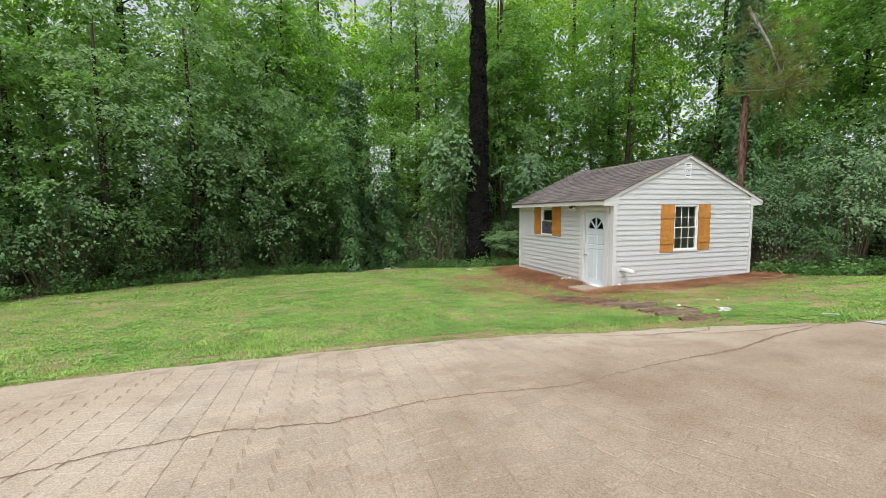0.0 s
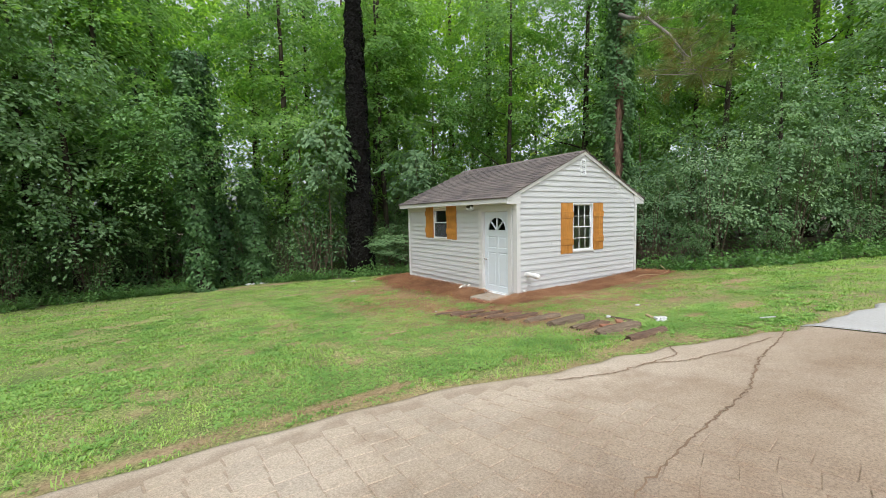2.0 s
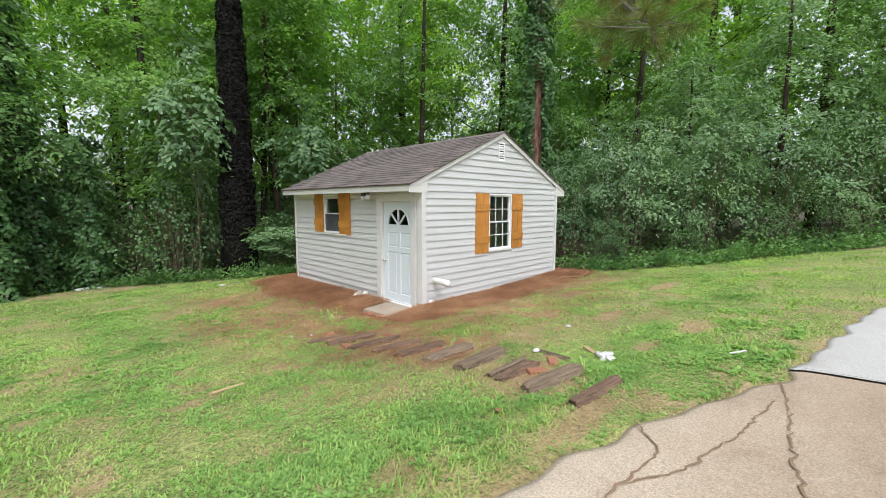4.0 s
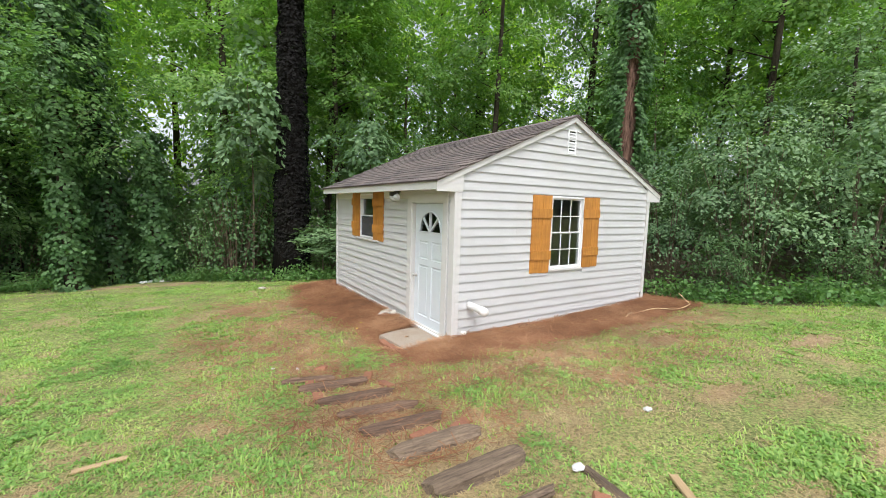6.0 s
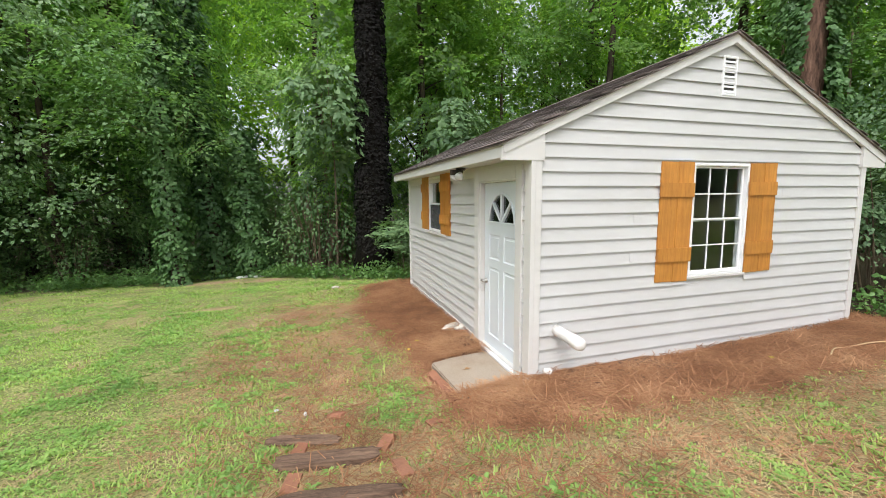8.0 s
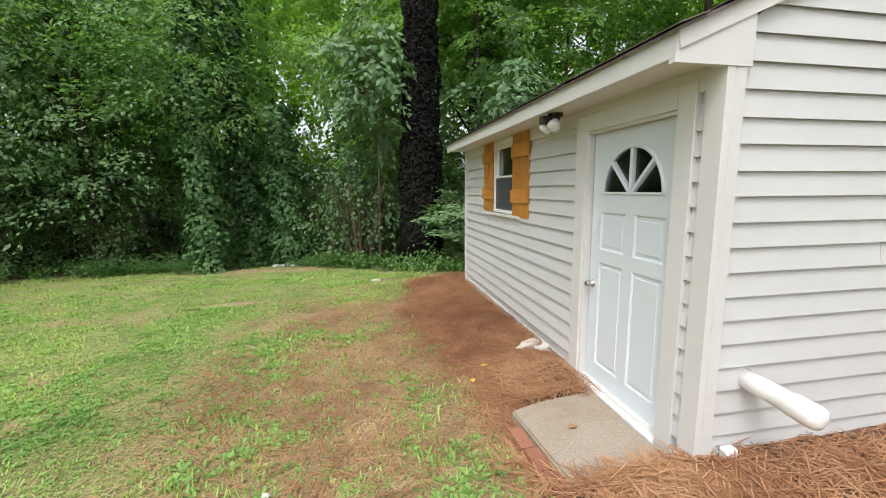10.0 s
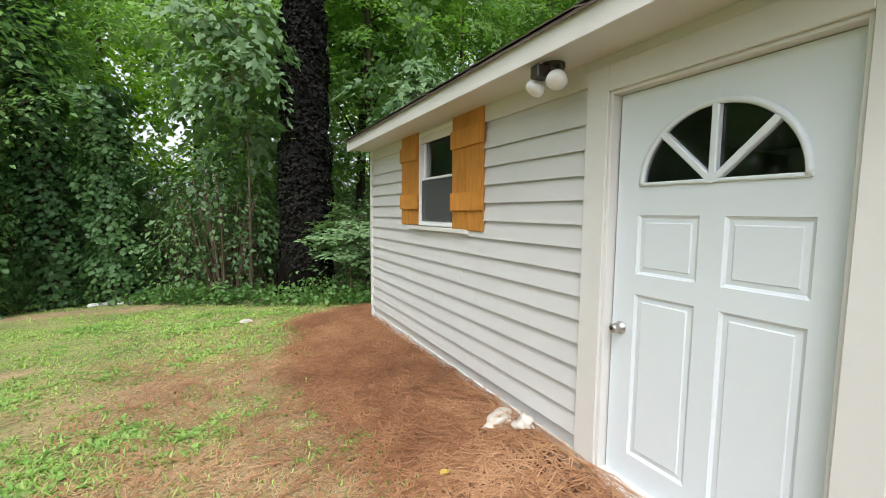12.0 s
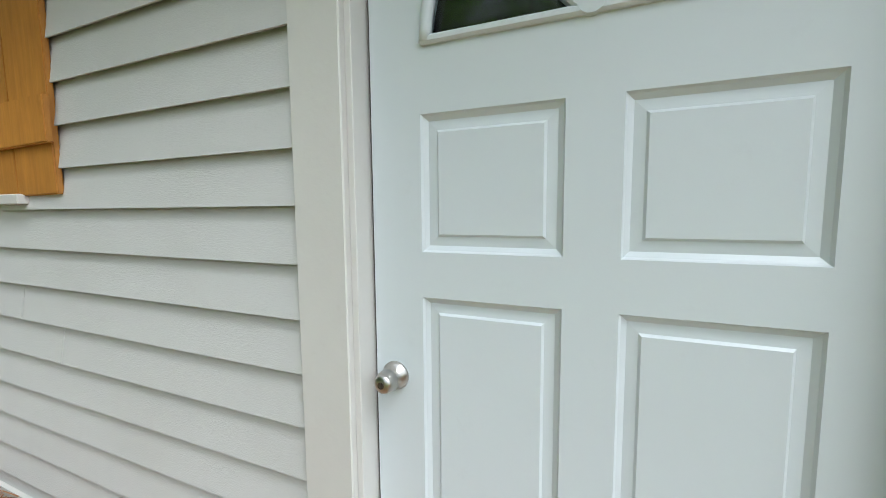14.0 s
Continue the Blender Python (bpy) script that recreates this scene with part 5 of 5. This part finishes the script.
# deeper rows, less and less told apart
for i in range(36):
    a = radians(-35 + 185 * (i + rng.random()) / 36)
    d = rng.uniform(29, 47)
    x, s = 4 + d * math.cos(a), rng.uniform(0.9, 1.35)
    if not 2.0 < x < 3.6:
        put(far_oaks[i % 2], x, 4 + d * math.sin(a), s)
for x, y, s in ((0.3, 36.0, 1.1), (-0.9, 41.0, 1.2)):
    put(far_oaks[0], x, y, s)
for i in range(56):
    a = radians(-35 + 185 * (i + rng.random()) / 56)
    d = rng.uniform(24, 38)
    put(far_shrub, 4 + d * math.cos(a), 4 + d * math.sin(a), rng.uniform(0.8, 1.5))
# the edge of the wood, left of and behind the shed
for k, x, y, s in ((1, 6.0, 22.0, 1.0), (0, 14.6, 15.5, 0.7), (1, 18.5, 13.0, 0.75), (0, -10.6, 14.2, 0.9), (1, -9.4, 15.6, 1.0), (0, 0.5, 24.0, 1.1), (1, 13.0, 21.5, 1.15), (0, -8.3, 14.6, 0.5), (1, 22.0, 15.0, 1.1), (1, -1.0, 23.5, 1.0), (0, 22.0, 8.5, 1.0), (1, 25.0, 3.5, 1.1), (1, 8.2, 22.5, 1.1), (0, -12.5, 13.0, 1.0), (1, -14.0, 14.8, 1.1), (0, -4.5, 23.0, 1.2), (0, 19.5, 15.5, 1.2), (1, 16.0, 22.0, 1.2)):
    put(maples[k], x, y, s)
for x, y, s, t in ((6.1, 18.5, 0.95, 1.05), (7.75, 16.6, 0.6, 0.42), (9.6, 17.4, 0.9, 0.9)):
    put(big_leaf, x, y, s, t)
put(dogwood, 1.55, 19.7, 1.05)
for x, y, s in ((-4.6, 19.4, 1.1), (-2.0, 21.2, 1.0), (-6.8, 17.6, 1.0), (-9.2, 17.4, 1.0), (-3.4, 22.5, 1.2), (18.6, 8.0, 0.7), (20.8, 5.8, 0.9), (22.5, 2.5, 1.0), (-12.2, 15.8, 1.0)):
    put(waxy, x, y, s)
# hedge right of the shed
for k, x, y, s in ((0, 14.0, 9.8, 0.8), (0, 14.9, 8.4, 0.9), (0, 16.3, 7.0, 0.95), (0, 18.0, 5.5, 1.0), (0, 19.7, 3.8, 1.0), (1, 13.7, 8.4, 0.5), (1, 15.2, 7.0, 0.5), (1, 16.9, 5.5, 0.55), (0, 16.4, 9.6, 1.1), (0, 18.8, 8.0, 1.15), (0, 21.6, 1.9, 1.1), (1, 13.9, 12.0, 1.0), (1, 13.8, 14.0, 1.0), (0, 15.8, 12.0, 0.9), (1, 18.6, 4.0, 0.6)):
    put(privets[k], x, y, s)
# undergrowth below the trees
for i in range(48):
    x = rng.uniform(-13, 11.5)
    y = float(woods_edge(x)) + rng.uniform(1.0, 7.0)
    if rng.random() < 0.72:
        put(thicket, x, y, rng.uniform(0.8, 1.3), rng.uniform(0.8, 1.2))
    else:
        put(privets[1], x, y, rng.uniform(0.5, 0.9), rng.uniform(0.7, 1.1))


def ivy_trunk(x, y, height, radius, lean, seed, label, density=1500, bark_mat=None, size=0.085, thick=0.12, limbs=0, leaf=None, lo=0.0, bare=None):
    """A trunk wrapped in ivy."""
    r = np.random.default_rng(seed)
    root = empty("ivy_clad_tree", pose(x, y, ground_z(x, y) - 0.05), label, "tree", "ivy-clad trunks")
    bm, tips, pts, limb_meshes = trunk_mesh(height, radius, seed, lean, limbs, 0.6, 2.2)
    part("trunk", bm, bark_mat or M_BARK, root, smooth=True)
    for limb in limb_meshes:
        part("limb", limb, bark_mat or M_BARK, root, smooth=True)
    n = int(density * height * (radius + 0.25))
    f = lo + (1 - lo) * r.random(n)
    P = np.array([list(p) for p in pts])
    k = np.clip((f * (len(P) - 1)).astype(int), 0, len(P) - 2)
    t = (f * (len(P) - 1) - k)[:, None]
    base = P[k] * (1 - t) + P[k + 1] * t
    a = r.uniform(0, math.tau, n)
    if bare:
        off = (a - bare[0] + math.pi) % math.tau - math.pi
        a = np.where((np.abs(off) < bare[1]) & (f < 0.36), bare[0] + np.sign(off) * (bare[1] + r.random(n) * 0.7), a)
    rad = radius * (1 - 0.7 * f) + thick * (0.4 + 0.9 * r.random(n)) * (1.0 + 0.7 * np.sin(5 * f * height + 2 * a) * np.sin(2.2 * f * height + seed))
    out = np.stack([np.cos(a), np.sin(a), np.zeros(n)], 1)
    c = base + out * rad[:, None]
    normal = unit(out + 0.45 * r.normal(size=(n, 3)) + np.array([0, 0, 0.45]))
    way = unit(np.array([0, 0, -1.0]) + 0.5 * r.normal(size=(n, 3)))
    way = unit(way - normal * (way * normal).sum(1, keepdims=True))
    side = np.cross(normal, way)
    s = (size * r.uniform(0.6, 1.4, n))[:, None]
    v = np.stack([c - way * s * 0.5, c + side * s * 0.5, c + way * s * 0.6 + normal * s * 0.2, c - side * s * 0.5], 1)
    mesh_part("ivy", quads("ivy", v), leaf or M_IVY, root)
    return root


ivy_trunk(7.16, 18.0, 14.0, 0.5, (0.0, 0.0), 51, "massive vine-covered trunk behind the shed, blackened for shade", 2000, M_BARK_BLACK, thick=0.07, leaf=M_VINE, size=0.07)
ivy_trunk(3.55, 20.1, 4.6, 0.22, (0.0, 0.0), 52, "broken ivy-covered trunk at the lawn's edge", 3000, thick=0.3, size=0.1)
ivy_trunk(2.5, 20.5, 9.0, 0.2, (-0.05, 0.03), 53, "leaning ivy-covered trunk at the lawn's edge", 2200, thick=0.32, size=0.1)
ivy_trunk(1.7, 19.2, 8.5, 0.17, (-0.03, 0.05), 54, "slim leaning trunk hung with ivy", 2200, thick=0.26, size=0.1)
ivy_trunk(-0.3, 22.8, 9.0, 0.16, (0.02, 0.0), 55, "dark ivy-clad trunk in the shade", 1500, thick=0.2)
ivy_trunk(23.6, 18.6, 17.0, 0.36, (0, 0), 56, "straight ivy-clad trunk in the wood, darkened for shade", 900, M_BARK_BLACK, thick=0.16)
pine = ivy_trunk(14.03, 11.13, 16.0, 0.25, (0.012, 0.01), 57, "tall pine with red bark and ivy behind the shed", 2600, M_BARK_PINE, thick=0.24, limbs=5, lo=0.1, bare=(-2.42, 0.4))

# the pine's long low limb, with needle tufts
q = random.Random(77)
base = Vector((14.03, 11.13, ground_z(14.03, 11.13) - 0.05))
line = [Vector(p) - base for p in ((14.1, 11.2, 8.2), (12.2, 9.6, 7.0), (9.9, 7.7, 5.7), (8.8, 6.6, 4.7), (7.95, 5.75, 3.75), (7.7, 5.5, 3.45))]
bm = bmesh.new()
tube(bm, line, [0.07, 0.055, 0.035, 0.022, 0.012, 0.005], 7)
tufts = []
for k in range(60):
    f = q.uniform(2.0, 4.98)
    i = int(f)
    p = line[i].lerp(line[i + 1], f - i)
    d = Vector((q.gauss(0, 1), q.gauss(0, 1), q.gauss(-0.15, 0.6))).normalized()
    e = p + d * q.uniform(0.15, 0.75)
    tube(bm, [p, e], [0.008, 0.004], 4)
    tufts.append((e, d))
part("limb", bm, M_BARK_PALE, pine, smooth=True)
r = np.random.default_rng(78)
v = []
for e, d in tufts:
    n = 110
    way = unit(np.array(d) * 0.9 + r.normal(size=(n, 3)) * 0.8 + np.array([0, 0, -0.25])) * r.uniform(0.13, 0.23, n)[:, None]
    o = np.array(e) - np.array(d) * r.uniform(0, 0.12, n)[:, None]
    w = unit(np.cross(way, r.normal(size=(n, 3)))) * 0.0032
    v.append(np.stack([o - w, o + w, o + way + w * 0.5, o + way - w * 0.5], 1))
mesh_part("needles", quads("needles", np.concatenate(v)), M_NEEDLE, pine, "long green and rusty pine needles")

def fern(seed):
    """Arching fronds with paired leaflets from one root."""
    q = random.Random(seed)
    root = empty("fern", pose(0, 0, 0), "green fern clump at the edge of the wood", "fern", "ferns at the wood's edge")
    for k in range(11):
        a = math.tau * k / 11 + q.uniform(-0.2, 0.2)
        o, up = np.array([math.cos(a), math.sin(a), 0]), np.array([0, 0, 1.0])
        side = np.array([-math.sin(a), math.cos(a), 0])
        length, rise = q.uniform(0.4, 0.65), q.uniform(0.35, 0.6)
        line = [o * length * f + up * (rise * math.sin(f * 2.2)) for f in np.linspace(0.02, 1, 9)]
        bm = tube(bmesh.new(), [Vector(p) for p in line], [0.004 - 0.0003 * i for i in range(9)], 3)
        for f in np.linspace(0.15, 0.98, 16):
            p = o * length * f + up * (rise * math.sin(f * 2.2))
            for sgn in (1, -1):
                w = 0.15 * (1.05 - f) * q.uniform(0.85, 1.15)
                d = side * sgn * w + o * w * 0.35 - up * w * 0.25
                b = o * 0.016
                bm.faces.new([bm.verts.new(Vector(v)) for v in (p - b, p + d * 0.5 - b, p + d, p + d * 0.4 + b)])
        part("frond", bm, M_WEED, root)
    return root


ferns = fern(91)
for x, y, s in ((0.9, 19.1, 1.1), (0.1, 19.3, 0.9), (-0.8, 19.0, 1.0), (1.7, 19.4, 0.8), (4.9, 18.6, 0.9), (5.7, 17.9, 0.7), (-2.6, 18.4, 0.9), (-4.3, 17.0, 0.8), (12.9, 8.6, 0.8), (14.0, 7.1, 0.9), (15.6, 5.6, 0.9), (17.4, 4.1, 0.9)):
    put(ferns, x, y, s)

# low plants along the edge of the wood
r = np.random.default_rng(61)
n = 52000
x = r.uniform(-15, 22, n)
y = np.where(x < 12.0, woods_edge(x), woods_right(x)) + np.abs(r.normal(0, 1.1, n)) * np.where(r.random(n) < 0.5, 1, 2.0) - 0.35
keep = shed_gap(x, y) > 0.12
keep &= ~((x > SX0 - 0.4) & (x < SX1 + 0.3) & (y < SY1) & (y > SY0 - 0.2))
keep &= (0.5 + 0.6 * wobble(x, y, 1.6) + 0.3 * r.random(n)) > 0.35
x, y = x[keep], y[keep]
z = land(x, y) + np.abs(r.normal(0, 0.16, len(x))) * (0.5 + 0.5 * (wobble(x, y, 2.0) + 1)) + 0.03
stuff("undergrowth", leaves(r, np.stack([x, y, z], 1), 0.085, 0.55, 0.2, 0.75), M_WEED, "low ivy and weeds along the wood's edge", "undergrowth")

# leaf litter twigs at the wood's edge
n = 5000
x = r.uniform(-14, 13, n)
y = woods_edge(x) + r.uniform(-0.2, 6, n)
keep = shed_gap(x, y) > 0.3
x, y = x[keep], y[keep]
n = len(x)
a = r.uniform(0, math.tau, n)
up = r.uniform(0.0, 1.0, n) ** 3
d = np.stack([np.cos(a) * (1 - up), np.sin(a) * (1 - up), up], 1) * r.uniform(0.2, 0.9, n)[:, None]
c = np.stack([x, y, land(x, y) + 0.03], 1)
w = np.cross(unit(d), np.array([0.3, 0.2, 1.0])) * 0.006
stuff("fallen_twigs", np.stack([c - w, c + w, c + d + w * 0.4, c + d - w * 0.4], 1), M_TWIG, "dry twigs and stems on the forest floor", "twigs")

# ---- grass ----
n = 1500000
x = r.uniform(-9, 17, n)
y = r.uniform(3.2, 21.5, n)
near = np.exp(-np.abs(y - 6.5 - 0.25 * (x - 4)) / 6.0) * np.exp(-np.abs(x - 4.5) / 11)
keep = r.random(n) < 0.14 + 0.95 * near ** 1.2
keep &= (y > drive_edge(x) + 0.02) & (shed_gap(x, y) > 0.05) & (in_woods(x, y) < 0.3)
keep &= ~((x > 6.6) & (x < 7.5) & (y > 9.1) & (y < 10.3))
x, y = x[keep], y[keep]
n = len(x)
cover = 1 - 0.985 * np.maximum(straw_mask(x, y), bare_mask(x, y))
clump = 0.66 + 0.6 * wobble(x, y, 2.6) + 0.45 * wobble(x + 5, y, 7.5)
keep = r.random(n) < cover * np.clip(clump, 0.08, 1)
x, y = x[keep], y[keep]
n = len(x)
c = np.stack([x, y, land(x, y) - 0.004], 1)
a = r.uniform(0, math.tau, n)
hgt = r.uniform(0.018, 0.048, n) * (0.85 + 0.5 * wobble(x, y, 2.1))
bend = r.uniform(0.3, 1.3, n)
d = np.stack([np.cos(a) * bend * hgt, np.sin(a) * bend * hgt, hgt], 1)
w = np.stack([-np.sin(a), np.cos(a), np.zeros(n)], 1) * (r.uniform(0.0025, 0.0065, n) * (1 + 0.06 * np.hypot(x - 4, y - 5)))[:, None]
stuff("grass", np.stack([c - w, c + w, c + d * 0.75 + w * 0.7, c + d - w * 0.3], 1), M_GRASS, "short patchy green lawn grass with weeds", "grass")

# low star-shaped tufts of crabgrass and clover, thickest where the lawn is green
n = 420000
x = r.uniform(-7, 15, n)
y = r.uniform(4.0, 17, n)
green = 1 - np.clip(1.15 * np.maximum(straw_mask(x, y), bare_mask(x, y)), 0, 0.97)
patch = np.clip(0.45 + 0.75 * wobble(x + 2, y, 1.9) + 0.5 * wobble(x, y + 6, 5.5), 0.03, 1)
near = np.exp(-np.maximum(np.hypot(x - 4.6, y - 6.3) - 2.0, 0) / 3.2)
keep = (r.random(n) < green * patch * np.maximum(near, 0.05)) & (y > drive_edge(x) + 0.03) & (shed_gap(x, y) > 0.2) & (in_woods(x, y) < 0)
keep &= ~((x > 6.6) & (x < 7.5) & (y > 9.1) & (y < 10.3))
x, y = x[keep], y[keep]
far = 1 + 0.07 * np.hypot(x - 4.6, y - 6.3)
blades = 6
size = np.repeat(r.uniform(0.019, 0.042, len(x)) * (0.9 + 0.35 * wobble(x, y, 2.1)) * far, blades)
x, y = np.repeat(x, blades), np.repeat(y, blades)
n = len(x)
a = r.uniform(0, math.tau, n)
rise = r.uniform(0.2, 0.75, n)
o = np.stack([np.cos(a), np.sin(a), np.zeros(n)], 1)
up = np.array([0, 0, 1.0])
c = np.stack([x, y, land(x, y) + 0.002], 1) + o * (size * r.uniform(0, 0.25, n))[:, None]
k = np.stack([-np.sin(a), np.cos(a), np.zeros(n)], 1) * (size * r.uniform(0.13, 0.26, n))[:, None]
mid = c + o * (size * 0.45)[:, None] + up * (size * rise * 0.75)[:, None]
tip = c + o * (size * r.uniform(0.7, 1.1, n))[:, None] + up * (size * rise * 0.6)[:, None]
stuff("weed_tufts", np.stack([c, mid + k, tip, mid - k], 1), M_TUFT, "leafy tufts of crabgrass and clover in the lawn", "weeds")

# dead grass lying in the thin parts of the lawn
n = 700000
x = r.uniform(1.0, 14, n)
y = r.uniform(4.6, 18, n)
thin = np.clip(np.maximum(bare_mask(x, y), 0.8 * dry_mask(x, y)) + 0.06, 0, 1) * (1 - 0.6 * straw_mask(x, y))
near = np.exp(-np.maximum(np.hypot(x - 5.6, y - 7.6) - 2.2, 0) / 3.0)
keep = (r.random(n) < thin * near) & (y > drive_edge(x) + 0.03) & (shed_gap(x, y) > 0.3) & (in_woods(x, y) < 0) & ~((x > 6.6) & (x < 7.5) & (y > 9.1) & (y < 10.3))
x, y = x[keep], y[keep]
n = len(x)
a = r.uniform(0, math.tau, n)
c = np.stack([x, y, land(x, y) + r.uniform(0.002, 0.012, n)], 1)
d = np.stack([np.cos(a), np.sin(a), r.uniform(0.0, 0.35, n)], 1) * r.uniform(0.02, 0.06, n)[:, None]
w = np.stack([-np.sin(a), np.cos(a), np.zeros(n)], 1) * 0.0022
stuff("thatch", np.stack([c - w, c + w, c + d + w * 0.5, c + d - w * 0.5], 1), M_THATCH, "dead tan grass blades lying on bare soil", "dead grass")

# ---- pine straw round the shed ----
n = 400000
x = r.uniform(4.0, 14.0, n)
y = r.uniform(6.6, 16.5, n)
keep = (r.random(n) < straw_mask(x, y) ** 1.5) & (shed_gap(x, y) > 0.01) & ~((x > 6.72) & (x < 7.44) & (y > 9.3) & (y < 10.2)) & (in_woods(x, y) < 0.2)
x, y = x[keep], y[keep]
n = len(x)
gap = shed_gap(x, y)
zz = land(x, y) + np.clip(1 - gap / 0.8, 0, 1) * 0.06 + r.uniform(0.002, 0.035, n)
a = r.uniform(0, math.tau, n)
ln = r.uniform(0.09, 0.2, n)
d = np.stack([np.cos(a), np.sin(a), r.normal(0, 0.13, n)], 1) * ln[:, None]
c = np.stack([x, y, zz], 1)
w = np.stack([-np.sin(a), np.cos(a), np.zeros(n)], 1) * 0.003
inside = shed_gap(*(c + d).T[:2]) < 0.004
c, d, w = c[~inside], d[~inside], w[~inside]
stuff("pine_straw", np.stack([c - w, c + w, c + d + w, c + d - w], 1), M_STRAW, "red-brown pine straw mulch round the shed", "pine straw")

# ---- stamped stones of the driveway ----
def paver_mesh(seed):
    q = random.Random(seed)
    bm = bmesh.new()
    a, b = 0.1005, 0.084
    low = [bm.verts.new((sx * a, sy * b, -0.004)) for sx, sy in ((-1, -1), (1, -1), (1, 1), (-1, 1))]
    top = [bm.verts.new((sx * (a - 0.003 - q.uniform(0, 0.005)), sy * (b - 0.003 - q.uniform(0, 0.005)), 0.004 + q.uniform(-0.0012, 0.0012))) for sx, sy in ((-1, -1), (1, -1), (1, 1), (-1, 1))]
    bm.faces.new(top)
    for i in range(4):
        j = (i + 1) % 4
        bm.faces.new((low[i], low[j], top[j], top[i]))
    bmesh.ops.recalc_face_normals(bm, faces=bm.faces)
    me = bpy.data.meshes.new("paver")
    bm.to_mesh(me)
    bm.free()
    me.materials.append(M_DRIVE)
    return me


PAVERS = [paver_mesh(s) for s in range(8)]
q = random.Random(9)
rest = bmesh.new()
count = 0
cells = []
for i in range(-30, 33):
    for j in range(-4, 30):
        x = 0.2 + i * 0.203
        y = 0.9 + j * 0.17 + (i % 2) * 0.085 - 0.1 * math.sin(0.3 * x)
        if -6 < x < 3.7 and y < float(drive_edge(x)) - 0.27 and y > 1.2:
            cells.append((math.hypot(x - 1.0, y - 4.2), x, y))
cells.sort()
for d_, x, y in cells:
    if paver_gap(np.array(x), np.array(y)):
        continue
    e = 0.05
    nx, ny = (ground_z(x - e, y) - ground_z(x + e, y)) / (2 * e), (ground_z(x, y - e) - ground_z(x, y + e)) / (2 * e)
    m = Matrix.Translation((x, y, ground_z(x, y) + 0.0305)) @ Vector((nx, ny, 1)).to_track_quat("Z", "Y").to_matrix().to_4x4() @ pose(0, 0, 0, 0, 0, q.gauss(0, 1.2))
    me = PAVERS[q.randrange(8)]
    if count < 300:
        ob = new("paver", me)
        ob.parent = drive
        ob.matrix_basis = m
    else:
        k0 = len(rest.verts)
        rest.from_mesh(me)
        rest.verts.ensure_lookup_table()
        for vert in rest.verts[k0:]:
            vert.co = m @ vert.co
    count += 1
tagged(part("pavers", rest, M_DRIVE, drive), kind="stuff")
